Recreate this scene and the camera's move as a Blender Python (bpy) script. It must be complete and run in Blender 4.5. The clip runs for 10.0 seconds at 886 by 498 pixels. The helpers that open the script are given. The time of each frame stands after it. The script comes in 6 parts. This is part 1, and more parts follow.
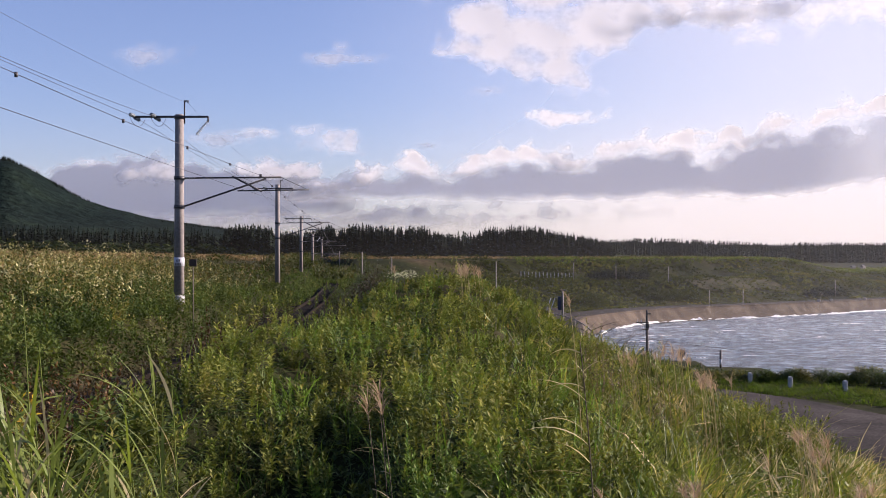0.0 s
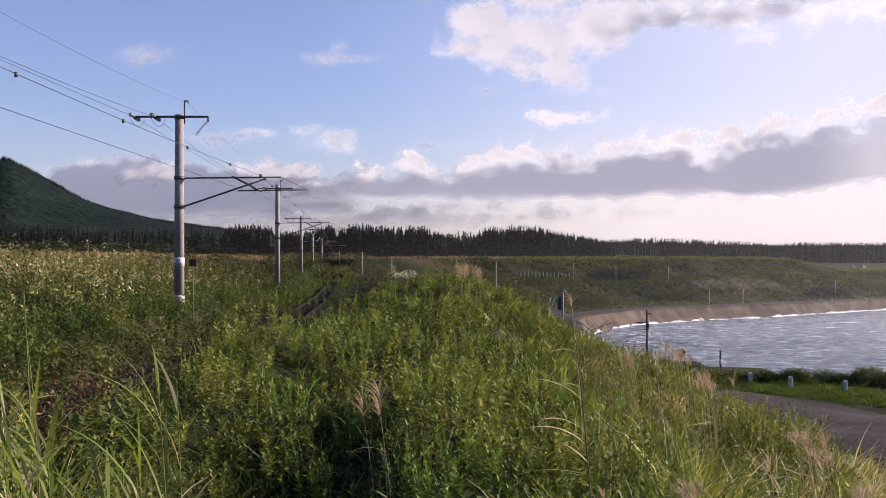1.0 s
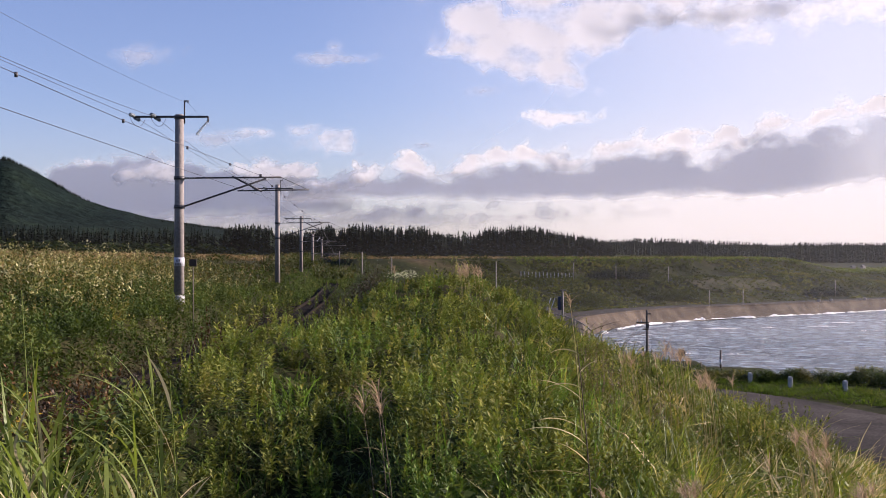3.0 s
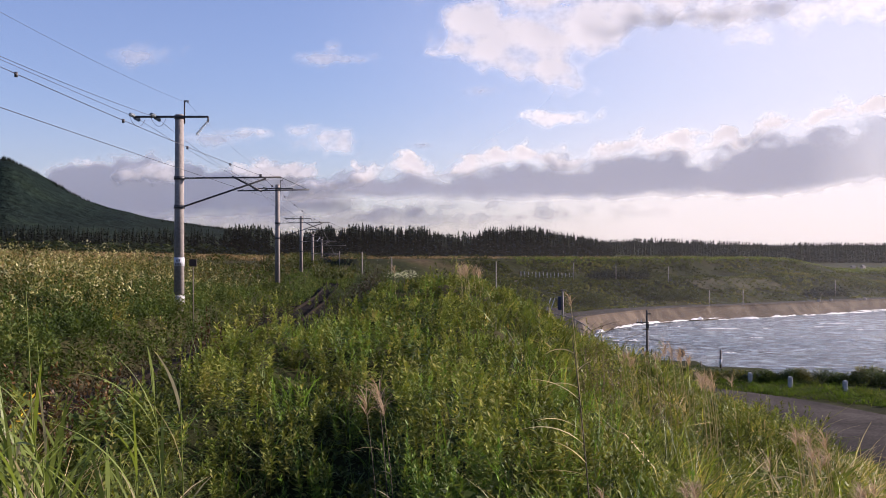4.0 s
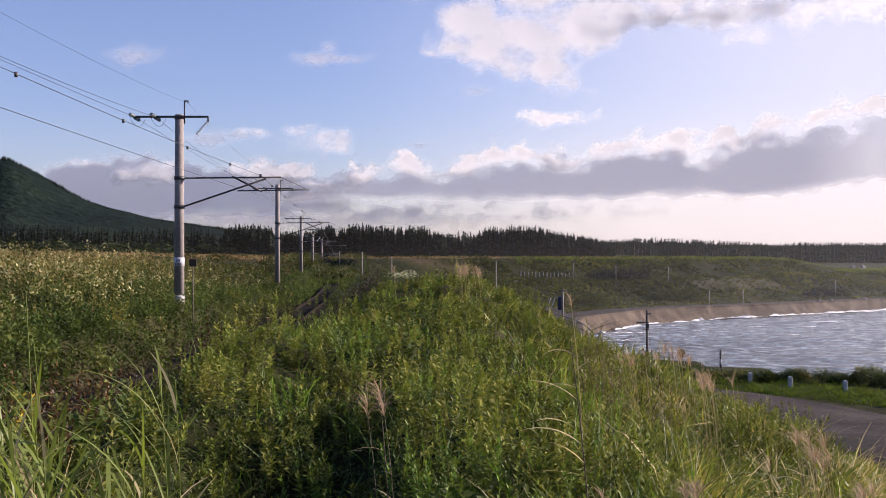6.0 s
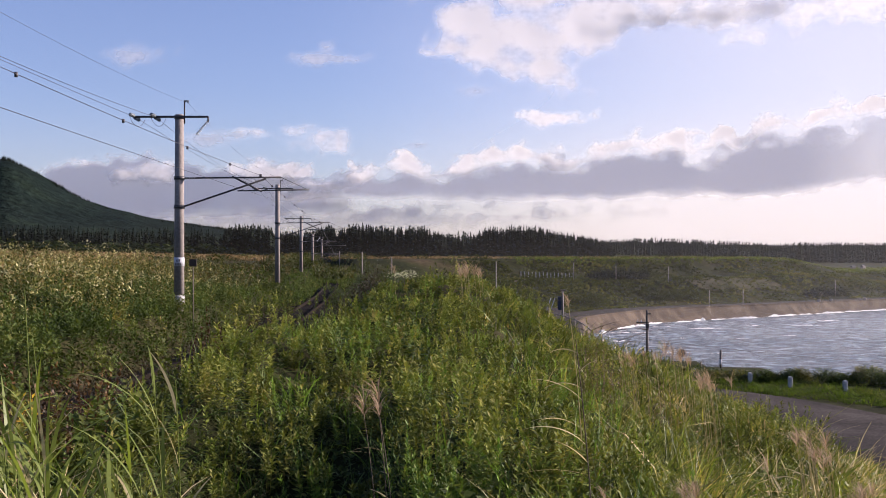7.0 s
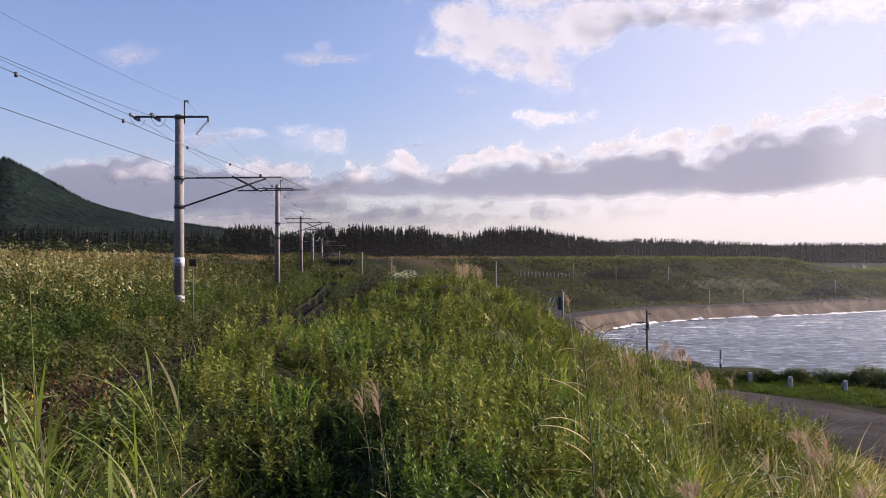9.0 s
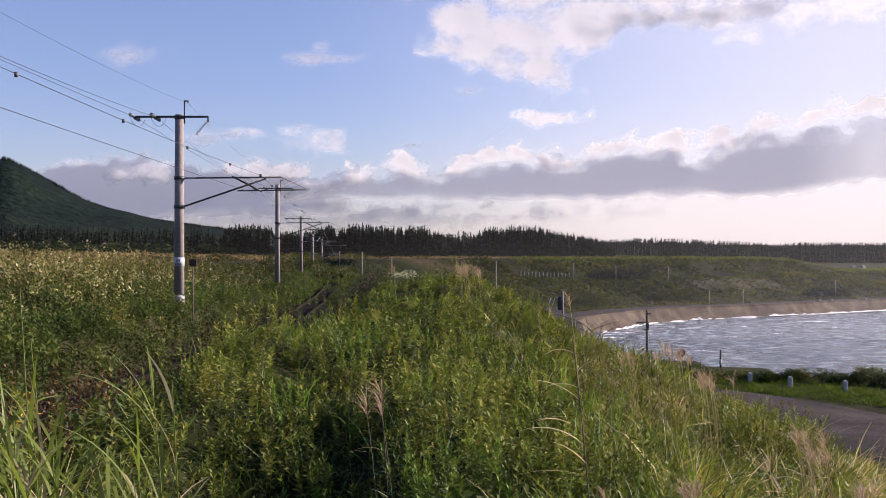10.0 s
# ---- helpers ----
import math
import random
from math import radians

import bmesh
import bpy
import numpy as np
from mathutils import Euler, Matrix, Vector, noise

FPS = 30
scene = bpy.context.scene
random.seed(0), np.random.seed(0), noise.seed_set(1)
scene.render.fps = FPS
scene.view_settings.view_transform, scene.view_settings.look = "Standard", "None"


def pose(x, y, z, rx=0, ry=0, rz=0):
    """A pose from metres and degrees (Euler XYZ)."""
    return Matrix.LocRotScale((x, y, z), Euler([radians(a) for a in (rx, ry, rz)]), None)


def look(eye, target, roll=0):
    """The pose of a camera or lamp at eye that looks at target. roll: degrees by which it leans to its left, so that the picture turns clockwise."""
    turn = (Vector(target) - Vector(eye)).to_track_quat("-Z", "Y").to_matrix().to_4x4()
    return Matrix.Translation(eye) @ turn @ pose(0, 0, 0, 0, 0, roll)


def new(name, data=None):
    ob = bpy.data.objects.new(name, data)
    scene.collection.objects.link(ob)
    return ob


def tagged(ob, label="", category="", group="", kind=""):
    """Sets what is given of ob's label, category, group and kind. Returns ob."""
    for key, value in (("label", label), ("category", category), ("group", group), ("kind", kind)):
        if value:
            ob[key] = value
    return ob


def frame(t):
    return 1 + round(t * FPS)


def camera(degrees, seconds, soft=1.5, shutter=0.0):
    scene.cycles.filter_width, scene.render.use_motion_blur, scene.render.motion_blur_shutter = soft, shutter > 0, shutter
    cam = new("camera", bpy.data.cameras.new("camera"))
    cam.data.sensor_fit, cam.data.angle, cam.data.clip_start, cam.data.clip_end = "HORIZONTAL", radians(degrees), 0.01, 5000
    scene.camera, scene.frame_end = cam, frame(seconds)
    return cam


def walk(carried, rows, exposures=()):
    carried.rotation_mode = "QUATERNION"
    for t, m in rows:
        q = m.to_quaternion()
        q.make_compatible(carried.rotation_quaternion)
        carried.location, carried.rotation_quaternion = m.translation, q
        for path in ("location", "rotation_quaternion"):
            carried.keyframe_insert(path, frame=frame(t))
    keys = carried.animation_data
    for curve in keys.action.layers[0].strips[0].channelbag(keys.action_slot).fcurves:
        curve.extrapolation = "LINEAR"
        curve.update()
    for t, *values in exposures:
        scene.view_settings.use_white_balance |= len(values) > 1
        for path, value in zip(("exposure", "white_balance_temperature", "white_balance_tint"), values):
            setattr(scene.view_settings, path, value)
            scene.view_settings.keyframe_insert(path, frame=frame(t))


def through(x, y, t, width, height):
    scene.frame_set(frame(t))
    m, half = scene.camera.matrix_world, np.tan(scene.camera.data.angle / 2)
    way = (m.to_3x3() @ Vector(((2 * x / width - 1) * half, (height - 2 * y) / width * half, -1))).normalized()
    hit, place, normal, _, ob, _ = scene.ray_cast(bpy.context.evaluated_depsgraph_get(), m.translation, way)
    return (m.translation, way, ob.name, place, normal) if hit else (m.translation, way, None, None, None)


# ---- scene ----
# The eye stands 15 m above the sea on the railway bank and looks along +Y.
EYE = (0.0, 0.0, 15.0)
cam = camera(48.0, 10.0, soft=0.65)
VIEW = look(EYE, (0.0, 100.0, 15.795))
walk(cam, [(0.0, VIEW), (10.0, VIEW)], [(0.0, 0.92, 6150.0, 36.5), (10.0, 0.92, 6150.0, 36.5)])

# ---- light ----
SUN_AZ, SUN_EL = 73.0, 20.0
world = bpy.data.worlds.new("sky")
scene.world = world
world.use_nodes = True
_wn = world.node_tree.nodes
_sky = _wn.new("ShaderNodeTexSky")
_sky.sky_type = 'NISHITA'
_sky.sun_disc = False
_sky.sun_elevation = radians(SUN_EL)
_sky.sun_rotation = radians(SUN_AZ)
_sky.air_density, _sky.dust_density, _sky.ozone_density = 1.0, 1.2, 3.2
world.node_tree.links.new(_sky.outputs[0], _wn["Background"].inputs[0])
_wn["Background"].inputs[1].default_value = 0.085
sun = new("sun", bpy.data.lights.new("sun", 'SUN'))
sun.data.energy, sun.data.angle, sun.data.color = 6.0, radians(0.6), (1.0, 0.94, 0.715)
_sd = Vector((math.sin(radians(SUN_AZ)) * math.cos(radians(SUN_EL)), math.cos(radians(SUN_AZ)) * math.cos(radians(SUN_EL)), math.sin(radians(SUN_EL))))
sun.matrix_world = look((200.0, 60.0, 120.0), Vector((200.0, 60.0, 120.0)) - _sd)

# ---- small helpers ----
rng = np.random.default_rng(7)


def hash2(xi, yi, seed):
    h = (xi * 374761393 + yi * 668265263 + seed * 974634077) & 0xFFFFFFFF
    h = ((h ^ (h >> 13)) * 1274126177) & 0xFFFFFFFF
    return ((h ^ (h >> 16)) & 0xFFFF) / 65535.0


def vnoise(x, y, seed=0):
    xf, yf = np.floor(x), np.floor(y)
    xi, yi = xf.astype(np.int64), yf.astype(np.int64)
    u, v = x - xf, y - yf
    u, v = u * u * (3 - 2 * u), v * v * (3 - 2 * v)
    a, b = hash2(xi, yi, seed), hash2(xi + 1, yi, seed)
    c, d = hash2(xi, yi + 1, seed), hash2(xi + 1, yi + 1, seed)
    return (a * (1 - u) + b * u) * (1 - v) + (c * (1 - u) + d * u) * v


def fbm(x, y, octaves=4, seed=0):
    """Fractal noise about zero, within -0.5 to 0.5."""
    x, y = np.asarray(x, float), np.asarray(y, float)
    out, amp, tot = 0.0, 1.0, 0.0
    for i in range(octaves):
        out = out + amp * (vnoise(x * 2 ** i, y * 2 ** i, seed + i * 17) - 0.5)
        tot += amp
        amp *= 0.5
    return out / tot


def sstep(a, b, x):
    t = np.clip((x - a) / (b - a), 0, 1)
    return t * t * (3 - 2 * t)


def mesh_np(name, V, Q, material, smooth=False):
    """A mesh object from vertex rows and quad (or triangle) rows."""
    V, Q = np.ascontiguousarray(V, np.float32).reshape(-1, 3), np.ascontiguousarray(Q, np.int32)
    n = Q.shape[1]
    me = bpy.data.meshes.new(name)
    me.vertices.add(len(V))
    me.vertices.foreach_set("co", V.ravel())
    me.loops.add(Q.size)
    me.loops.foreach_set("vertex_index", Q.ravel())
    me.polygons.add(len(Q))
    me.polygons.foreach_set("loop_start", np.arange(0, Q.size, n, dtype=np.int32))
    me.polygons.foreach_set("use_smooth", np.full(len(Q), smooth))
    me.update(calc_edges=True)
    me.materials.append(material)
    return new(name, me)


def grid_quads(nu, nv):
    i = np.arange(nu * nv).reshape(nu, nv)
    return np.stack([i[:-1, :-1], i[1:, :-1], i[1:, 1:], i[:-1, 1:]], -1).reshape(-1, 4)


def blades(base, az, length, width, pitch, droop, k=3, profile=None, roll=0.0):
    """Curved leaf strips, M at once: rows of vertices and quads."""
    base = np.asarray(base, float)
    M = len(base)
    az, length, width, pitch, droop, roll = (np.broadcast_to(np.asarray(a, float), (M,)) for a in (az, length, width, pitch, droop, roll))
    if profile is None:
        profile = np.linspace(1, 0.06, k + 1)
    P = np.empty((M, k + 1, 3))
    P[:, 0] = base
    ca, sa = np.cos(az), np.sin(az)
    S = np.empty((M, k + 1, 2, 3))
    for j in range(k + 1):
        e = pitch - droop * (min(j, k - 1) + 0.5) / k
        d = np.stack([np.cos(e) * ca, np.cos(e) * sa, np.sin(e)], -1)
        if j < k:
            P[:, j + 1] = P[:, j] + d * (length / k)[:, None]
        side = np.stack([-sa, ca, 0 * ca], -1)
        nrm = np.stack([-np.sin(e) * ca, -np.sin(e) * sa, np.cos(e)], -1)
        w = (side * np.cos(roll)[:, None] + nrm * np.sin(roll)[:, None]) * (width * profile[j] * 0.5)[:, None]
        S[:, j, 0], S[:, j, 1] = P[:, j] - w, P[:, j] + w
    V = S.reshape(-1, 3)
    off = (np.arange(M) * (k + 1) * 2)[:, None, None]
    q = np.array([[2 * j, 2 * j + 1, 2 * j + 3, 2 * j + 2] for j in range(k)])
    return V, (off + q[None]).reshape(-1, 4)


def join_np(pieces):
    Vs, Qs, o = [], [], 0
    for V, Q in pieces:
        Vs.append(V)
        Qs.append(Q + o)
        o += len(V)
    return np.concatenate(Vs), np.concatenate(Qs)


def tube(points, r, n=5):
    """A thin tube along points: vertices and quads."""
    P = np.asarray(points, float)
    r = np.broadcast_to(np.asarray(r, float), (len(P),))
    T = np.gradient(P, axis=0)
    T /= np.linalg.norm(T, axis=1)[:, None] + 1e-9
    up = np.where(np.abs(T[:, 2:3]) > 0.9, np.array([[1.0, 0, 0]]), np.array([[0, 0, 1.0]]))
    A = np.cross(T, up)
    A /= np.linalg.norm(A, axis=1)[:, None]
    B = np.cross(T, A)
    a = np.linspace(0, 2 * np.pi, n, endpoint=False)
    V = P[:, None] + r[:, None, None] * (np.cos(a)[None, :, None] * A[:, None] + np.sin(a)[None, :, None] * B[:, None])
    i = np.arange(len(P) * n).reshape(len(P), n)
    j = np.roll(i, -1, axis=1)
    Q = np.stack([i[:-1], j[:-1], j[1:], i[1:]], -1).reshape(-1, 4)
    return V.reshape(-1, 3), Q


def cyl(bm, p0, p1, r0, r1=None, n=12):
    """Adds a capped, tapered cylinder from p0 to p1 to bm."""
    p0, p1 = Vector(p0), Vector(p1)
    r1 = r0 if r1 is None else r1
    q = (p1 - p0).to_track_quat("Z", "Y").to_matrix()
    rings = []
    for p, r in ((p0, r0), (p1, r1)):
        rings.append([bm.verts.new(p + q @ Vector((r * math.cos(a), r * math.sin(a), 0))) for a in (2 * math.pi * i / n for i in range(n))])
    for i in range(n):
        f = bm.faces.new((rings[0][i], rings[0][(i + 1) % n], rings[1][(i + 1) % n], rings[1][i]))
        f.smooth = n > 6
    bm.faces.new(rings[0][::-1])
    bm.faces.new(rings[1])
    return bm


def box(bm, c, size, m=None, bevel=0.0):
    """Adds a box with centre c to bm, its edges bevelled."""
    g = bmesh.ops.create_cube(bm, size=1.0, matrix=Matrix.Translation(c) @ (m or Matrix()) @ Matrix.Diagonal((*size, 1)))
    if bevel:
        es = {e for v in g["verts"] for e in v.link_edges}
        bmesh.ops.bevel(bm, geom=list(es), offset=bevel, segments=1, affect='EDGES')
    return bm


def part(name, bm, material, parent, label=""):
    me = bpy.data.meshes.new(name)
    bm.to_mesh(me)
    bm.free()
    me.materials.append(material)
    ob = new(name, me)
    ob.parent = parent
    if label:
        tagged(ob, label)
    return ob


def part_np(name, VQ, material, parent, label="", smooth=True):
    ob = mesh_np(name, VQ[0], VQ[1], material, smooth)
    ob.parent = parent
    if label:
        tagged(ob, label)
    return ob


def thing(name, m, label, category, group="", kind=""):
    ob = new(name)
    ob.empty_display_size = 0.2
    ob.matrix_basis = m
    return tagged(ob, label, category, group, kind)


# ---- materials ----
def nodes_of(name):
    m = bpy.data.materials.new(name)
    m.use_nodes = True
    return m, m.node_tree.nodes, m.node_tree.links, m.node_tree.nodes["Principled BSDF"]


def ramp(N, L, fac, stops):
    r = N.new("ShaderNodeValToRGB")
    while len(r.color_ramp.elements) < len(stops):
        r.color_ramp.elements.new(0.5)
    for e, (p, c) in zip(r.color_ramp.elements, stops):
        e.position, e.color = p, (*c, 1)
    L.new(fac, r.inputs[0])
    return r.outputs[0]


def noise_tex(N, L, scale, detail=4.0, coord="Object", rough=0.55, stretch=None):
    t = N.new("ShaderNodeTexCoord")
    n = N.new("ShaderNodeTexNoise")
    n.inputs["Scale"].default_value, n.inputs["Detail"].default_value, n.inputs["Roughness"].default_value = scale, detail, rough
    src = t.outputs[coord]
    if stretch:
        mp = N.new("ShaderNodeMapping")
        mp.inputs["Scale"].default_value = stretch
        L.new(src, mp.inputs[0])
        src = mp.outputs[0]
    L.new(src, n.inputs["Vector"])
    return n.outputs[0]


def mixc(N, L, fac, a, b, mode='MIX'):
    m = N.new("ShaderNodeMix")
    m.data_type, m.blend_type = 'RGBA', mode
    for sock, v in ((m.inputs[0], fac), (m.inputs[6], a), (m.inputs[7], b)):
        if hasattr(v, "links"):
            L.new(v, sock)
        else:
            sock.default_value = v if not isinstance(v, tuple) else (*v, 1)
    return m.outputs[2]


def mat(name, stops, scale, rough=0.85, fine=None, fine_amount=0.35, bump=0.0, bump_scale=None, bump_dist=0.02, metal=0.0, spec=0.3, stretch=None):
    """A weathered surface: large patches by a ramp, fine grain multiplied in, bump."""
    m, N, L, p = nodes_of(name)
    col = ramp(N, L, noise_tex(N, L, scale, stretch=stretch), stops)
    if fine:
        g = ramp(N, L, noise_tex(N, L, fine, 3.0), [(0.3, (1 - fine_amount,) * 3), (0.7, (1 + fine_amount * 0.4,) * 3)])
        col = mixc(N, L, 1.0, col, g, 'MULTIPLY')
    L.new(col, p.inputs["Base Color"])
    p.inputs["Roughness"].default_value, p.inputs["Metallic"].default_value = rough, metal
    p.inputs["Specular IOR Level"].default_value = spec
    if bump:
        b = N.new("ShaderNodeBump")
        b.inputs["Strength"].default_value, b.inputs["Distance"].default_value = bump, bump_dist
        L.new(noise_tex(N, L, bump_scale or scale * 4, 5.0), b.inputs["Height"])
        L.new(b.outputs[0], p.inputs["Normal"])
    return m


def leaf_mat(name, stops, rough=0.55, trans=0.26, patch=0.35, patch_amount=0.4, spec=0.22, through=(1.25, 1.3, 0.6), clump=0.0):
    """Leaves: a colour of its own for each leaf, drifting in patches, light let through."""
    m, N, L, p = nodes_of(name)
    g = N.new("ShaderNodeNewGeometry")
    pick = g.outputs["Random Per Island"]
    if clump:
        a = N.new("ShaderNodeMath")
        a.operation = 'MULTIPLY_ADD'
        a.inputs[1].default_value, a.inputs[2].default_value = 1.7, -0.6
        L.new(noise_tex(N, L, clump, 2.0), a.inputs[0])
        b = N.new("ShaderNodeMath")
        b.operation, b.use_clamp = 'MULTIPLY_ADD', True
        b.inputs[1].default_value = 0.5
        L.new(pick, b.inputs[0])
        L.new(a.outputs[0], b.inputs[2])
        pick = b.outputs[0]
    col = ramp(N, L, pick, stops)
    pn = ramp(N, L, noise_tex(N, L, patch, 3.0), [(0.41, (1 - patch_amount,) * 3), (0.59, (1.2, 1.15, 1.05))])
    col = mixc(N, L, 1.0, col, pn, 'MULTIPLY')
    L.new(col, p.inputs["Base Color"])
    p.inputs["Roughness"].default_value = rough
    p.inputs["Specular IOR Level"].default_value = spec
    t = N.new("ShaderNodeBsdfTranslucent")
    tc = mixc(N, L, 1.0, col, through, 'MULTIPLY')
    L.new(tc, t.inputs[0])
    mx = N.new("ShaderNodeMixShader")
    mx.inputs[0].default_value = trans
    L.new(p.outputs[0], mx.inputs[1])
    L.new(t.outputs[0], mx.inputs[2])
    L.new(mx.outputs[0], N["Material Output"].inputs[0])
    return m


M_GROUND = mat("earth_and_turf", [(0.3, (0.012, 0.015, 0.006)), (0.5, (0.024, 0.027, 0.010)), (0.62, (0.036, 0.034, 0.015)), (0.78, (0.06, 0.045, 0.026))], 0.04, 0.95, spec=0.03, fine=0.6, fine_amount=0.5, bump=0.6, bump_scale=1.5, bump_dist=0.15)
M_BALLAST = mat("rusty_ballast", [(0.3, (0.011, 0.010, 0.010)), (0.6, (0.02, 0.017, 0.016)), (0.8, (0.036, 0.028, 0.023))], 1.2, 0.95, fine=14.0, fine_amount=0.6, bump=1.0, bump_scale=18.0, bump_dist=0.05, spec=0.02)
M_ASPHALT = mat("worn_asphalt", [(0.3, (0.024, 0.021, 0.02)), (0.5, (0.04, 0.034, 0.032)), (0.7, (0.06, 0.052, 0.048))], 0.5, 0.95, fine=9.0, fine_amount=0.5, bump=0.5, bump_scale=40.0, bump_dist=0.02, spec=0.06)
M_CONCRETE = mat("stained_sea_wall_concrete", [(0.3, (0.036, 0.026, 0.018)), (0.5, (0.07, 0.051, 0.036)), (0.7, (0.125, 0.096, 0.07))], 0.35, 0.9, spec=0.1, fine=3.0, bump=0.4, bump_scale=4.0, stretch=(1, 1, 0.25))
M_POLE = mat("weathered_pole_concrete", [(0.3, (0.15, 0.135, 0.125)), (0.6, (0.24, 0.215, 0.2)), (0.8, (0.31, 0.28, 0.265))], 1.6, 0.9, fine=12.0, fine_amount=0.3, bump=0.2, bump_scale=30.0, bump_dist=0.005, stretch=(1, 1, 0.3))
M_STEEL = mat("dark_galvanised_steel", [(0.3, (0.045, 0.045, 0.05)), (0.7, (0.10, 0.095, 0.095))], 4.0, 0.55, fine=30.0, metal=0.6)
M_WIRE = mat("dull_wire", [(0.3, (0.02, 0.02, 0.024)), (0.7, (0.045, 0.045, 0.05))], 2.0, 0.6, metal=0.3)
M_PORCELAIN = mat("white_porcelain", [(0.3, (0.55, 0.57, 0.58)), (0.7, (0.72, 0.74, 0.75))], 6.0, 0.15, spec=0.6)
M_GLASS_DISC = mat("grey_glass_disc", [(0.3, (0.09, 0.11, 0.12)), (0.7, (0.16, 0.18, 0.19))], 6.0, 0.2, spec=0.6)
M_WHITE = mat("chalky_white_paint", [(0.3, (0.34, 0.35, 0.38)), (0.7, (0.5, 0.51, 0.54))], 5.0, 0.6, fine=25.0, fine_amount=0.2)
M_RAIL = mat("rusty_rail_steel", [(0.3, (0.012, 0.009, 0.007)), (0.7, (0.022, 0.016, 0.013))], 5.0, 0.9, fine=30.0, spec=0.04)
M_WOOD = mat("old_grey_timber", [(0.3, (0.07, 0.06, 0.05)), (0.7, (0.14, 0.12, 0.10))], 3.0, 0.9, fine=20.0, stretch=(1, 1, 0.2))
M_SLEEPER = mat("tarred_sleeper_timber", [(0.3, (0.012, 0.01, 0.009)), (0.7, (0.026, 0.021, 0.018))], 3.0, 0.95, fine=20.0, spec=0.02)
M_ROCK = mat("hill_forest", [(0.3, (0.006, 0.0115, 0.0105)), (0.5, (0.009, 0.016, 0.0135)), (0.7, (0.014, 0.0235, 0.016))], 0.006, 0.95, spec=0.02, fine=0.05, fine_amount=0.5, bump=0.85, bump_scale=0.05, bump_dist=9.0)
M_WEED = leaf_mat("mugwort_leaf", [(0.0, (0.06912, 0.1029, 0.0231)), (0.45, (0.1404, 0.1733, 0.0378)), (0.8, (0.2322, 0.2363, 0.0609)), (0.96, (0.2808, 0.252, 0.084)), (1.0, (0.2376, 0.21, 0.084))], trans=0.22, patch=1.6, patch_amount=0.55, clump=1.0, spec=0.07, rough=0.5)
M_GRASS = leaf_mat("coarse_grass_leaf", [(0.0, (0.07068, 0.11, 0.0231)), (0.5, (0.1425, 0.1782, 0.0378)), (0.76, (0.2394, 0.2255, 0.0651)), (0.92, (0.456, 0.3465, 0.168)), (1.0, (0.7068, 0.55, 0.3465))], trans=0.32, rough=0.46, spec=0.15, patch=1.2, patch_amount=0.62, clump=0.9)
M_REED = leaf_mat("reed_leaf", [(0.0, (0.066, 0.11, 0.022)), (0.6, (0.128, 0.168, 0.038)), (0.82, (0.22, 0.208, 0.07)), (0.9, (0.3762, 0.2809, 0.18)), (1.0, (0.4347, 0.3252, 0.243))], trans=0.4, rough=0.45, spec=0.2, patch_amount=0.2)
M_FIELD = leaf_mat("broad_weed_leaf", [(0.0, (0.036, 0.064, 0.018)), (0.5, (0.063, 0.096, 0.026)), (0.85, (0.113, 0.13, 0.037)), (1.0, (0.19, 0.158, 0.062))], patch=0.7, patch_amount=0.6, clump=0.5, spec=0.08)
M_FLOWER = leaf_mat("cream_flower", [(0.0, (0.28, 0.265, 0.12)), (0.6, (0.38, 0.355, 0.19)), (1.0, (0.5, 0.48, 0.32))], trans=0.3, patch_amount=0.15)
M_YELLOWED = leaf_mat("yellowing_weed_leaf", [(0.0, (0.063, 0.085, 0.02)), (0.5, (0.1155, 0.12, 0.03)), (0.85, (0.1995, 0.16, 0.05)), (1.0, (0.2835, 0.17, 0.07))], patch=0.12)
M_PLUME = leaf_mat("pampas_plume", [(0.0, (0.2, 0.145, 0.095)), (0.5, (0.28, 0.205, 0.14)), (1.0, (0.38, 0.3, 0.2))], trans=0.45, rough=0.7, patch_amount=0.15, through=(1.0, 0.95, 0.85))
M_BUSH = leaf_mat("shrub_leaf", [(0.0, (0.0253, 0.0495, 0.0132)), (0.6, (0.05175, 0.0825, 0.0198)), (1.0, (0.09775, 0.121, 0.033))], patch=0.2)
M_PINE = leaf_mat("conifer_needles", [(0.0, (0.007, 0.0125, 0.0105)), (0.6, (0.011, 0.0185, 0.014)), (1.0, (0.017, 0.025, 0.0165))], trans=0.04, patch=0.02, rough=0.8, spec=0.05)
M_GRASS_LUSH = leaf_mat("lush_verge_grass", [(0.0, (0.05, 0.11, 0.015)), (0.6, (0.085, 0.165, 0.022)), (1.0, (0.13, 0.2, 0.04))], trans=0.4)
M_RETAIN = mat("brown_retaining_concrete", [(0.3, (0.028, 0.03, 0.015)), (0.55, (0.05, 0.046, 0.026)), (0.75, (0.085, 0.072, 0.048))], 0.12, 0.9, fine=1.5, bump=0.4, bump_scale=2.0, spec=0.05)
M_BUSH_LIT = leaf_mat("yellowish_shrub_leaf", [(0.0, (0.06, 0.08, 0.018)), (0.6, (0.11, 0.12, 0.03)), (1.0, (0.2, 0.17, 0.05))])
M_LITTER = leaf_mat("mixed_reed_leaf", [(0.0, (0.0528, 0.085, 0.0225)), (0.3, (0.1056, 0.136, 0.0405)), (0.45, (0.1936, 0.1615, 0.0765)), (0.6, (0.352, 0.2635, 0.1665)), (1.0, (0.4928, 0.391, 0.279))], trans=0.35, through=(1.1, 1.1, 0.75))
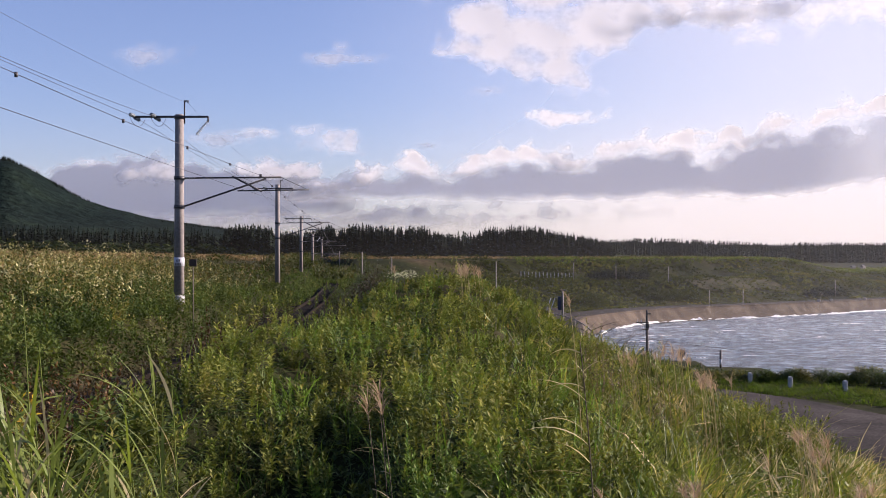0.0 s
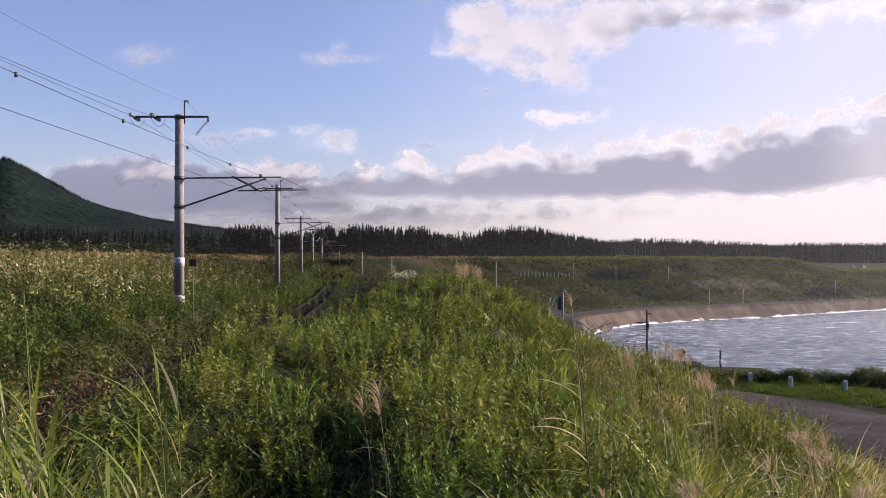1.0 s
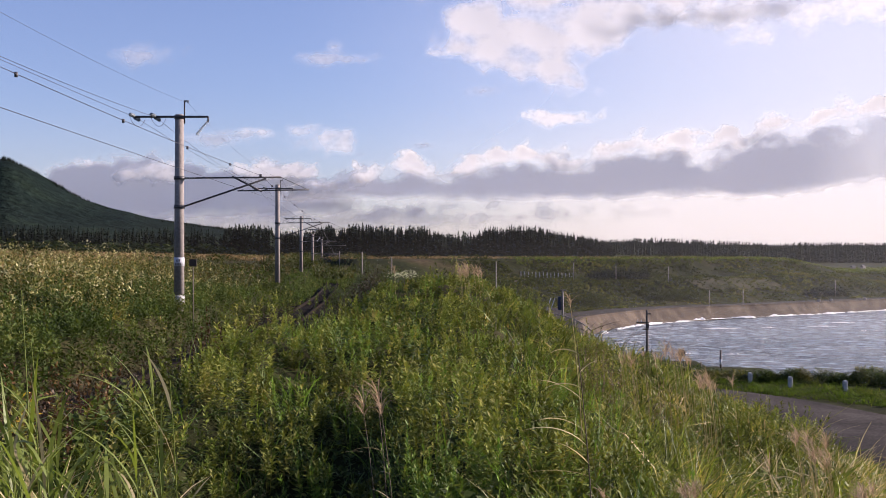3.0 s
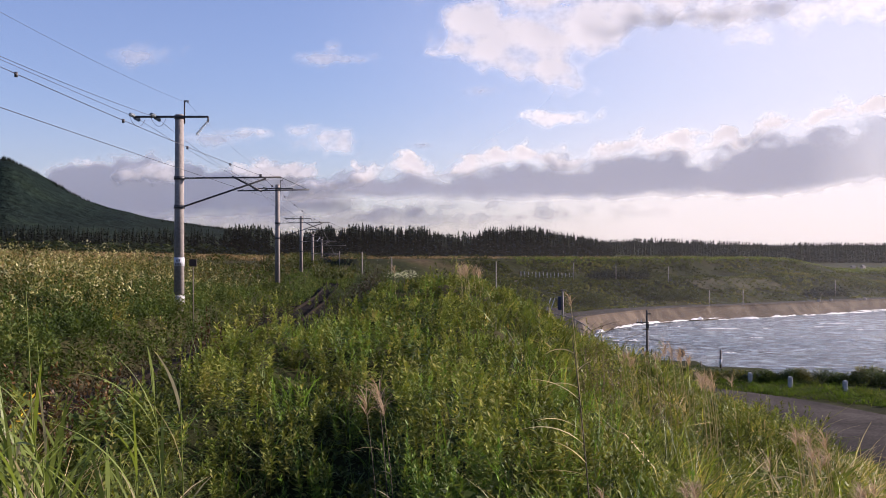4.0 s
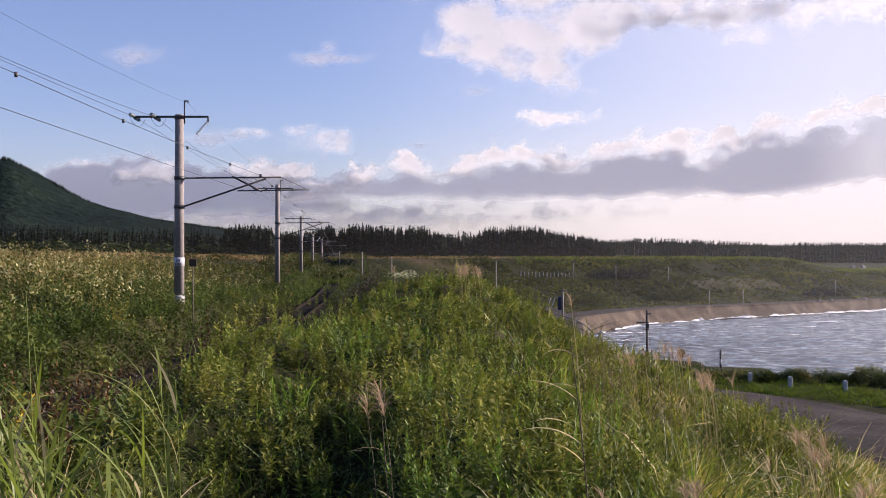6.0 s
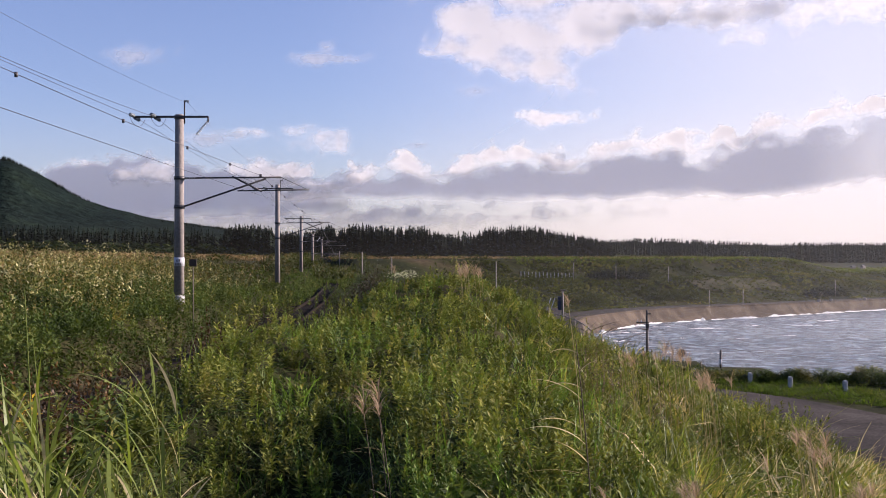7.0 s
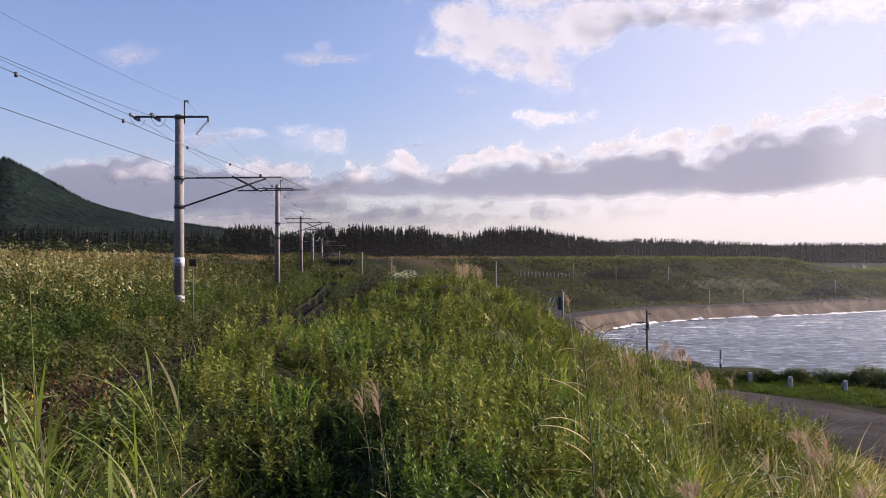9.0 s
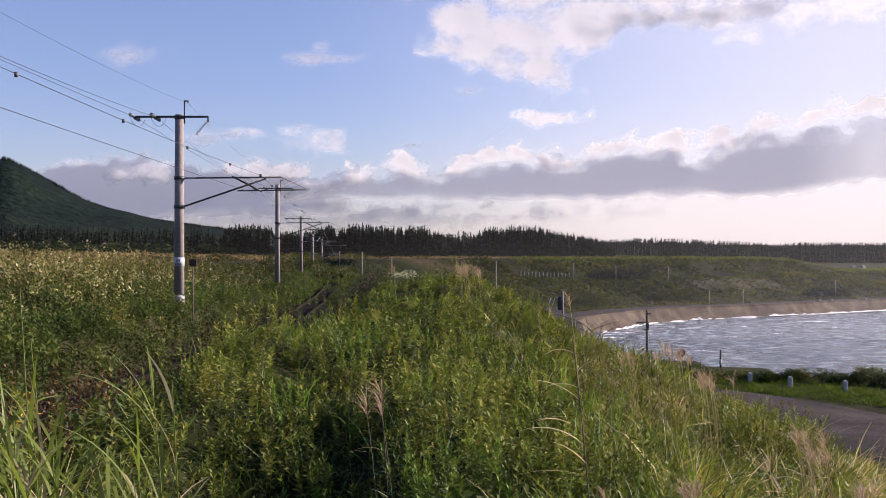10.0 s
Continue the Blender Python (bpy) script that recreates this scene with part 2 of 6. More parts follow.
M_DOCK = leaf_mat("russet_dock_seed", [(0.0, (0.05, 0.026, 0.01)), (0.6, (0.085, 0.046, 0.016)), (1.0, (0.13, 0.08, 0.028))], trans=0.2, through=(1, 0.9, 0.8))
M_FIELD_DRY = leaf_mat("brown_field_grass", [(0.0, (0.15, 0.1, 0.05)), (0.6, (0.22, 0.15, 0.08)), (1.0, (0.28, 0.2, 0.115))], trans=0.2, patch=0.03)
M_GOLDENROD = leaf_mat("bright_lance_leaf", [(0.0, (0.09051, 0.1746, 0.0273)), (0.6, (0.1508, 0.2546, 0.0378)), (1.0, (0.2413, 0.3054, 0.0605))], trans=0.28, patch_amount=0.4, patch=2.0)
M_PATH = mat("trodden_path", [(0.3, (0.11, 0.095, 0.065)), (0.7, (0.17, 0.145, 0.105))], 0.2, 0.95, fine=2.0, spec=0.03)
M_DRY = leaf_mat("dry_straw_leaf", [(0.0, (0.3348, 0.2856, 0.15)), (0.6, (0.4371, 0.3876, 0.22)), (1.0, (0.5022, 0.4692, 0.3))], trans=0.5, rough=0.6, patch_amount=0.2, through=(1.0, 0.95, 0.85))
M_VERGE = leaf_mat("rough_verge_grass", [(0.0, (0.035, 0.065, 0.0112)), (0.6, (0.065, 0.105, 0.0176)), (0.9, (0.11, 0.125, 0.032)), (1.0, (0.18, 0.15, 0.064))], trans=0.35, patch=0.7, clump=0.6, spec=0.05, rough=0.8)
M_MEADOW = leaf_mat("meadow_weed_leaf", [(0.0, (0.03, 0.045, 0.014)), (0.5, (0.055, 0.065, 0.02)), (0.8, (0.09, 0.075, 0.032)), (1.0, (0.14, 0.10, 0.055))], patch=0.05, clump=0.09)
M_YELLOW_FLOWER = leaf_mat("yellow_goldenrod_flower", [(0.0, (0.32, 0.22, 0.015)), (0.7, (0.48, 0.34, 0.02)), (1.0, (0.5, 0.28, 0.03))], trans=0.3, patch_amount=0.1)
M_SLOPE = leaf_mat("far_slope_grass", [(0.0, (0.052, 0.066, 0.022)), (0.4, (0.07, 0.084, 0.028)), (0.75, (0.092, 0.096, 0.037)), (1.0, (0.118, 0.1, 0.05))], trans=0.3, patch=0.05, patch_amount=0.55, clump=0.05, rough=0.9, spec=0.03)
M_TERRACE = leaf_mat("terrace_grass_leaf", [(0.0, (0.068, 0.096, 0.026)), (0.6, (0.088, 0.114, 0.034)), (1.0, (0.115, 0.125, 0.048))], trans=0.35, patch=0.04, rough=0.9, spec=0.03)
M_EDGE = leaf_mat("dark_broadleaf", [(0.0, (0.014, 0.024, 0.012)), (0.6, (0.022, 0.034, 0.016)), (1.0, (0.034, 0.046, 0.02))], patch=0.05, rough=0.9, spec=0.03)
M_SCRUB = leaf_mat("far_scrub_leaf", [(0.0, (0.038, 0.05, 0.018)), (0.6, (0.052, 0.064, 0.024)), (1.0, (0.07, 0.078, 0.03))], patch=0.06, rough=0.9, spec=0.03)
M_THICKET = leaf_mat("withered_bush_leaf", [(0.0, (0.02, 0.022, 0.012)), (0.6, (0.04, 0.036, 0.022)), (1.0, (0.08, 0.055, 0.036))], patch=0.8)
M_DEAD = leaf_mat("dead_weed_stalk", [(0.0, (0.08, 0.055, 0.035)), (0.6, (0.15, 0.11, 0.07)), (1.0, (0.26, 0.2, 0.13))], trans=0.15, patch_amount=0.2)
M_UMBEL = leaf_mat("white_umbel_flower", [(0.0, (0.5, 0.5, 0.42)), (1.0, (0.72, 0.72, 0.64))], trans=0.3, patch_amount=0.1)
M_POST = mat("grimy_white_paint", [(0.3, (0.27, 0.265, 0.26)), (0.7, (0.48, 0.47, 0.46))], 4.0, 0.7, fine=18.0, fine_amount=0.35)
M_STALK = mat("dark_dry_stalk", [(0.3, (0.05, 0.038, 0.025)), (0.7, (0.11, 0.085, 0.055))], 8.0, 0.8)
M_BLUE = mat("faded_blue_paint", [(0.3, (0.018, 0.026, 0.05)), (0.7, (0.035, 0.045, 0.08))], 4.0, 0.6, fine=20.0)
M_BOARD = mat("dark_board_paint", [(0.3, (0.02, 0.015, 0.014)), (0.7, (0.05, 0.035, 0.03))], 6.0, 0.7, fine=30.0)


def sea_mat():
    m, N, L, p = nodes_of("wind_ruffled_sea_water")
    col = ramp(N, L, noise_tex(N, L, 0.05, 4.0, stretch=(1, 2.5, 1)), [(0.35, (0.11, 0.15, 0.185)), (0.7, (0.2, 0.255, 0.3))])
    # Shaded troughs and bright glints of the small waves, painted into the water's colour.
    painted_chop_light = ramp(N, L, noise_tex(N, L, 0.42, 5.0, stretch=(0.85, 1.2, 1), rough=0.65), [(0.36, (0.32, 0.36, 0.42)), (0.52, (0.95, 0.96, 1.0)), (0.66, (2.6, 2.5, 2.4))])
    col = mixc(N, L, 1.0, col, painted_chop_light, 'MULTIPLY')
    L.new(col, p.inputs["Base Color"])
    p.inputs["Roughness"].default_value = 0.26
    p.inputs["IOR"].default_value = 1.33
    b = N.new("ShaderNodeBump")
    b.inputs["Strength"].default_value, b.inputs["Distance"].default_value = 1.0, 3.2
    L.new(noise_tex(N, L, 0.7, 8.0, stretch=(0.9, 1.1, 1), rough=0.72), b.inputs["Height"])
    L.new(b.outputs[0], p.inputs["Normal"])
    return m


def cloud_mat(name, bright, dull, scale=0.0095, swell=5.0):
    """Lit vapour: billows break its edge, thin places let the sky through, thick ones let less sun through."""
    m, N, L, p = nodes_of(name)

    def attr(n):
        at = N.new("ShaderNodeAttribute")
        at.attribute_name = n
        return at.outputs["Fac"]

    def calc(op, a, b, c=None):
        q = N.new("ShaderNodeMath")
        q.operation = op
        for i, v in enumerate((a, b) if c is None else (a, b, c)):
            if hasattr(v, "links"):
                L.new(v, q.inputs[i])
            else:
                q.inputs[i].default_value = v
        return q.outputs[0]

    def smooth(v, lo, hi):
        q = N.new("ShaderNodeMapRange")
        q.interpolation_type = 'SMOOTHSTEP'
        for sock, x in (("Value", v), ("From Min", lo), ("From Max", hi)):
            if hasattr(x, "links"):
                L.new(x, q.inputs[sock])
            else:
                q.inputs[sock].default_value = x
        return q.outputs[0]
    n1 = noise_tex(N, L, scale, 6.0, rough=0.48, stretch=(1, 1, 1.35))
    n2 = noise_tex(N, L, scale * 0.42, 4.0, rough=0.5, stretch=(1, 1, 1.8))
    body = calc('ADD', attr("den"), calc('MULTIPLY', attr("rag"), calc('MULTIPLY_ADD', n1, swell, -0.5 * swell)))
    cover = calc('MULTIPLY', smooth(body, 0.0, attr("soft")), attr("veil"))
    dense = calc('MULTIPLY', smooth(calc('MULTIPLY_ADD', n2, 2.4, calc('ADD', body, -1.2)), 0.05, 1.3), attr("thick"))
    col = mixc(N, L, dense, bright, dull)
    d = N.new("ShaderNodeBsdfDiffuse")
    d.inputs[0].default_value = (0.9, 0.9, 0.92, 1)
    t = N.new("ShaderNodeBsdfTranslucent")
    L.new(col, t.inputs[0])
    mx = N.new("ShaderNodeMixShader")
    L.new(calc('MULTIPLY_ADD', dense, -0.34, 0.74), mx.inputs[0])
    L.new(d.outputs[0], mx.inputs[1])
    L.new(t.outputs[0], mx.inputs[2])
    tr = N.new("ShaderNodeBsdfTransparent")
    m2 = N.new("ShaderNodeMixShader")
    L.new(cover, m2.inputs[0])
    L.new(tr.outputs[0], m2.inputs[1])
    L.new(mx.outputs[0], m2.inputs[2])
    L.new(m2.outputs[0], N["Material Output"].inputs[0])
    return m


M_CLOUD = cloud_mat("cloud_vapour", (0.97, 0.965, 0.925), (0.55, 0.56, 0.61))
M_SEA = sea_mat()
M_FOAM = mat("sea_foam", [(0.3, (0.6, 0.6, 0.6)), (0.7, (0.82, 0.82, 0.8))], 1.5, 0.8, fine=6.0)

# ---- plan ----
CURVE_Y = np.array([-60, 20, 36.7, 71, 107, 142, 178, 260, 900.0])
CURVE_X = np.array([0, 0, 0, -2.07, -5.5, -8.9, -12.2, -24.0, -140.0])
TRACK_X, RAIL_Z = -6.4, 12.25
SHORE = [(900, 5), (200, 28), (60, 54), (30, 61), (19.5, 75), (18.5, 100), (20, 140), (26, 180), (31, 200), (45, 222), (61, 237), (88, 254), (124, 280), (240, 345), (900, 620)]


def curve(y):
    """How far the railway has bent to the west at y."""
    return (np.interp(y - 9, CURVE_Y, CURVE_X) + np.interp(y, CURVE_Y, CURVE_X) + np.interp(y + 9, CURVE_Y, CURVE_X)) / 3


def shore_dist(x, y):
    """Metres inland of the shore line; negative at sea."""
    x, y = np.asarray(x, float), np.asarray(y, float)
    best = np.full(x.shape, 1e9)
    sign = np.ones(x.shape)
    for (ax, ay), (bx, by) in zip(SHORE[:-1], SHORE[1:]):
        dx, dy = bx - ax, by - ay
        t = np.clip(((x - ax) * dx + (y - ay) * dy) / (dx * dx + dy * dy), 0, 1)
        px, py = ax + t * dx - x, ay + t * dy - y
        d = np.hypot(px, py)
        s = np.where(dx * (y - ay) - dy * (x - ax) > 0, -1.0, 1.0)
        near = d < best - 1e-9
        best, sign = np.where(near, d, best), np.where(near, s, sign)
    return best * -sign


def ground(x, y):
    """Height of the land."""
    x, y = np.asarray(x, float), np.asarray(y, float)
    s = shore_dist(x, y)
    xt = x - TRACK_X - curve(y)
    # plateau west of the line
    far = sstep(60, 260, y)
    plat = 12.95 + 1.7 * far + 0.022 * np.clip(-xt - 10, 0, 200) * sstep(20, 150, y + 0 * x) + 0.5 * sstep(3.5, 9, -xt) * (1 - far)
    plat = plat + 0.5 * fbm(x / 18, y / 18, 3, 3)
    ew = sstep(15, 24, y)
    bed = np.where(xt < 0, sstep(2.0, 3.0, -xt), sstep(2.3 + 0.3 * ew, 3.2 + 1.5 * ew, xt))
    # mound between line and coast road
    crest = np.interp(y, [-40, 0, 4, 8, 15, 22, 30, 35, 41, 50, 90, 160], [13.4, 13.4, 13.0, 12.9, 13.15, 13.5, 13.95, 13.75, 13.2, 12.8, 12.2, 12.2])
    fall = np.interp(x, [-9, 0.2, 1.2, 2.5, 3.8, 5.0, 6.2, 7.5, 11.5], [0, 0, 0.1, 0.72, 1.53, 2.08, 2.55, 3.2, 5.6])
    mound = crest - fall + 0.46 * fbm(x / 1.35, y / 1.8, 2, 5) + 0.75 * fbm(x / 4.5 + 0.3, y / 5.5, 2, 6) + 0.5 * np.exp(-((x + 3.05) / 0.75) ** 2) * (1 - sstep(14, 22, y)) - 0.8 * np.exp(-((x + 1.35) / 0.95) ** 2 - ((y - 8.0) / 2.6) ** 2)
    mound = mound + 0.5 * np.exp(-((x - 6.6) / 2.0) ** 2) * (1 - sstep(20, 28, y))
    road_z = 8.3
    east = np.maximum(mound, road_z)
    east = np.where(x > 11.5, road_z + 0 * x, east)
    w = sstep(95, 190, y)
    # terrace over the far shore, with its slope down to the sea wall
    terr_top = 14.5 - 5.0 * sstep(112, 150, x) + 0.5 * fbm(x / 25, y / 25, 3, 9)
    rise = 2.66 + (terr_top - 2.66) * (0.55 * sstep(13, 34, s) + 0.45 * sstep(38, 56, s)) + 1.6 * fbm(x / 14, y / 14, 3, 11) * sstep(14, 24, s) * (1 - sstep(46, 60, s))
    nearside = np.interp(s, [-30, 0, 2, 6, 9, 20], [-3.5, 0, 1.5, 5.5, 8.2, 40.0])
    east = np.minimum(east, np.maximum(nearside, -3.5))
    farland = np.where(s > 6.5, rise - 0.02, np.where(s > 4.6, -1.0 + 3.6 * (s - 4.6) / 1.9, np.where(s > 0, -1.0, -3.0)))
    east = east * (1 - w) + farland * w
    h = np.where(xt < 0, plat, east)
    h = RAIL_Z - 0.35 + (h - (RAIL_Z - 0.35)) * bed
    # far land rolls on
    return h + 12 * sstep(330, 900, y) * sstep(-500, -50, -x) * 0.3


# ---- ground, water, hills ----
def build_ground():
    ang_in = np.radians(np.linspace(-32, 32, 230))
    ang_out = np.radians(np.linspace(32, 328, 60))[1:-1]
    ang = np.concatenate([ang_in, ang_out, [ang_in[0] + 2 * np.pi]])
    r = np.concatenate([[0.02], np.geomspace(0.8, 4600, 190)])
    R, A = np.meshgrid(r, ang, indexing="ij")
    X, Y = R * np.sin(A), R * np.cos(A) - 2.0
    Z = ground(X, Y)
    return tagged(mesh_np("ground", np.stack([X, Y, Z], -1), grid_quads(len(r), len(ang)), M_GROUND, True), "weedy earth and turf of the coast land", "ground", kind="structure")


def build_sea():
    r = np.concatenate([np.geomspace(50, 420, 200), np.geomspace(430, 4600, 40)])
    ang = np.radians(np.concatenate([np.linspace(2, 34, 130), np.linspace(36, 140, 40)]))
    R, A = np.meshgrid(r, ang, indexing="ij")
    X, Y = R * np.sin(A), R * np.cos(A)
    near = 1 - sstep(250, 700, R)
    Z = near * (0.4 * fbm(X / 9, Y / 5, 3, 21) + 0.3 * fbm(X / 3.6, Y / 2.6, 2, 22) + 0.12 * np.sin(0.25 * (X * 0.5 - Y) + 3 * fbm(X / 30, Y / 30, 2, 4)))
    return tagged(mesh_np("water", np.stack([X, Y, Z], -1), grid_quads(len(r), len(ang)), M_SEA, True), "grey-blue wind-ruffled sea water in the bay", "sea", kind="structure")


def strip(name, pts, half, lift, material, crown=0.0, n=7):
    """A ribbon along plan points, lying on the land."""
    P = np.array(pts, float)
    T = np.gradient(P, axis=0)
    T /= np.linalg.norm(T, axis=1)[:, None]
    N2 = np.stack([T[:, 1], -T[:, 0]], -1)
    u = np.linspace(-1, 1, n)
    XY = P[:, None] + N2[:, None] * (u * half)[None, :, None]
    return XY, u


def smooth_line(pts, n=60):
    """Points along a smooth line through plan points."""
    P = np.array(pts, float)
    t = np.arange(len(P))
    tt = np.linspace(0, len(P) - 1, n)
    out = np.stack([np.interp(tt, t, P[:, i]) for i in range(2)], -1)
    for _ in range(n // len(P)):
        out[1:-1] = 0.25 * out[:-2] + 0.5 * out[1:-1] + 0.25 * out[2:]
    return out


ROAD = [(17, 8), (16.6, 20), (17.2, 30), (17.0, 38), (14.5, 45), (9.5, 51), (6, 62), (8, 80), (11, 100), (12, 130)]


def build_road():
    line = smooth_line(ROAD, 90)
    XY, u = strip("road", line, 3.15, 0, None, n=15)
    Z = np.full(XY.shape[:2], 8.37) + 0.04 * (1 - u[None] ** 2) - 0.09 * (np.abs(u[None]) > 0.99)
    far = line[:, 1] > 60
    Z = np.where(far[:, None], np.maximum(Z, ground(XY[..., 0], XY[..., 1]) + 0.05), Z)
    V = np.concatenate([XY, Z[..., None]], -1)
    tagged(mesh_np("road", V, grid_quads(*XY.shape[:2]), M_ASPHALT, True), "worn grey asphalt coast road bending round the bank", "road", kind="structure")


def build_sea_wall():
    """The sloped concrete wall along the far shore, with its coping and the coast road behind."""
    line = smooth_line(SHORE[4:], 260)
    T = np.gradient(line, axis=0)
    T /= np.linalg.norm(T, axis=1)[:, None]
    N2 = np.stack([-T[:, 1], T[:, 0]], -1)
    prof = [(-0.6, -1.5), (0.2, 0.2), (1.5, 1.5), (2.3, 2.62), (2.3, 3.05), (2.85, 3.05), (2.85, 2.68), (3.4, 2.72), (7.0, 2.75)]
    V = np.stack([np.concatenate([line + N2 * s, np.full((len(line), 1), z)], 1) for s, z in prof], 1)
    wall = mesh_np("sea_wall", V, grid_quads(len(line), len(prof)), M_CONCRETE)
    tagged(wall, "long sloped concrete sea wall, brown-stained and wet at its foot", "sea wall", kind="structure")
    prof = [(5.0, 2.8), (8.0, 2.86), (12.0, 2.8)]
    V = np.stack([np.concatenate([line + N2 * s, np.full((len(line), 1), z)], 1) for s, z in prof], 1)
    tagged(mesh_np("shore_road", V, grid_quads(len(line), len(prof)), M_ASPHALT), "narrow asphalt road behind the sea wall", "road", kind="structure")


def hill(name, label, x0, x1, y0, y1, fn, nx, ny, material):
    X, Y = np.meshgrid(np.linspace(x0, x1, nx), np.linspace(y0, y1, ny), indexing="ij")
    Z = fn(X, Y)
    return tagged(mesh_np(name, np.stack([X, Y, Z], -1), grid_quads(nx, ny), material, True), label, "hill", kind="structure")


def mountain_z(X, Y):
    a = (X / Y) * 1761 + 784
    top = np.interp(a, [-500, -200, -60, 10, 40, 100, 150, 200, 260, 330, 400, 480, 600, 900], [330, 272, 272, 275, 252, 200, 165, 141, 121, 105, 92, 68, 40, 8])
    ridge = np.exp(-((Y - 2500) / 520.0) ** 2)
    return top * ridge * (1 + 0.07 * fbm(X / 160, Y / 160, 4, 31) * 2) - 6


def far_hill_z(X, Y):
    a = (X / Y) * 1761 + 784
    top = np.interp(a, [200, 520, 700, 800, 900, 1000, 1070, 1200, 1320, 1450, 1600, 1900], [10, 26, 26, 25, 26, 25.5, 23.5, 22.5, 20, 19.5, 19, 16])
    return top * np.exp(-((Y - 1150) / 260.0) ** 2) * (1 + 0.15 * fbm(X / 90, Y / 90, 3, 8)) + 8


def conifers(xs, ys, zs, hs, seed=1, tiers=7, arms=6):
    """Spruces: a spindle of drooping boughs round a stem, as quads."""
    g = np.random.default_rng(seed)
    n = len(xs)
    base = np.stack([xs, ys, zs], -1)
    out = [blades(base, g.uniform(0, 6.28, n), hs, hs * 0.012, np.full(n, 1.57), 0.0, 1)]
    ang = np.linspace(0, 2 * np.pi, 6)[:-1]
    ring = np.stack([np.cos(ang), np.sin(ang), 0 * ang], -1)
    core = np.minimum(hs * 0.15, 1.7)
    low_ring = base[:, None] + ring * core[:, None, None] + np.array([0, 0, 0.04]) * hs[:, None, None]
    top_ring = base[:, None] + ring * 0.04 + np.array([0, 0, 0.94]) * hs[:, None, None]
    i5 = np.arange(5)
    q5 = np.stack([i5, (i5 + 1) % 5, 5 + (i5 + 1) % 5, 5 + i5], -1)
    out.append((np.concatenate([low_ring, top_ring], 1).reshape(-1, 3), (10 * np.arange(n)[:, None, None] + q5[None]).reshape(-1, 4)))
    for k in range(tiers):
        t = 0.08 + 0.9 * k / tiers
        for a in range(arms):
            az = g.uniform(0, 6.28, n)
            tt = t + g.uniform(-0.05, 0.05, n)
            ln = np.minimum(hs * 0.27, 3.2) * (1 - tt) + 0.36 * g.uniform(0.75, 1.25, n)
            b = base + np.stack([0 * hs, 0 * hs, hs * tt], -1)
            out.append(leaflets(b, az, ln, ln * (1.3 if tiers > 5 else 1.7), g.uniform(-0.45, 0.1, n), g.uniform(-0.6, 0.6, n)))
    b = base + np.stack([0 * hs, 0 * hs, hs * 0.9], -1)
    out.append(leaflets(b, g.uniform(0, 6.28, n), hs * 0.15, hs * (0.035 if tiers > 5 else 0.06), np.full(n, 1.5), np.zeros(n)))
    return join_np(out)


def wood(name, label, tops, d0, d1, n, seed, zfn=None, low=0.84, material=None):
    """Spruces of a far wood. tops: its skyline, as places across the view and down; between two distances."""
    g = np.random.default_rng(seed)
    T = np.array(tops, float)
    a, d = g.uniform(T[0, 0], T[-1, 0], n), g.uniform(d0, d1, n)
    x = (a - 784) / 1761 * d
    z = (zfn or ground)(x, d)
    line = 15 + (455 - np.interp(a, T[:, 0], T[:, 1])) / 1761 * d
    h = np.maximum(line - z, 3.0) * np.where(g.uniform(0, 1, n) < 0.3, g.uniform(0.95, 1.03, n), g.uniform(low + 0.02, 0.96, n)) + 0.3
    fine = d1 < 600
    V, Q = conifers(x, d, z - 0.3, h, seed, 9 if fine else 5, 7 if fine else 5)
    return tagged(mesh_np(name, V, Q, material or M_PINE), label, "wood", kind="stuff")


# ---- the railway ----
def rail_line(off, y0, y1, n):
    y = np.linspace(y0, y1, n)
    x = TRACK_X + curve(y) + off
    return x, y


def build_track():
    x, y = rail_line(0, -60, 330, 300)
    u = np.linspace(-1, 1, 9)
    hw = 2.2
    X = x[:, None] + u[None] * hw
    Y = np.repeat(y[:, None], 9, 1)
    Z = RAIL_Z - 0.14 - 0.30 * sstep(0.55, 1.0, np.abs(u))[None] + 0.06 * fbm(X * 3, Y * 3, 2, 2)
    tagged(mesh_np("ballast_bed", np.stack([X, Y, Z], -1), grid_quads(300, 9), M_BALLAST, True), "rust-brown ballast bed of the railway line", "track bed", kind="structure")
    track = thing("railway_track", pose(0, 0, 0), "rusty single railway track on brown ballast", "railway track")
    for off in (-0.533, 0.533):
        x, y = rail_line(off, -60, 330, 300)
        prof = [(-0.06, -0.15), (-0.06, -0.13), (-0.012, -0.11), (-0.012, -0.04), (-0.033, -0.03), (-0.033, 0.0), (0.033, 0.0), (0.033, -0.03), (0.012, -0.04), (0.012, -0.11), (0.06, -0.13), (0.06, -0.15)]
        V = np.stack([np.stack([x + a, y, np.full(300, RAIL_Z + b)], -1) for a, b in prof], 1)
        part_np("rail", (V, grid_quads(300, len(prof))), M_RAIL, track, "rusty steel rail", False)
    bm = bmesh.new()
    box(bm, (0, 0, 0), (2.0, 0.22, 0.14), None, 0.01)
    first = None
    for i in range(150):
        yy = 18 + i * 0.62
        if first is None:
            first = part("sleeper", bm, M_SLEEPER, track)
            ob = first
        else:
            ob = new("sleeper", first.data)
            ob.parent = track
        dx = float(curve(np.array(yy + 1.0)) - curve(np.array(yy - 1.0))) / 2
        ob.matrix_basis = pose(TRACK_X + float(curve(np.array(yy))), yy, RAIL_Z - 0.215, 0, 0, -math.degrees(math.atan(dx)))


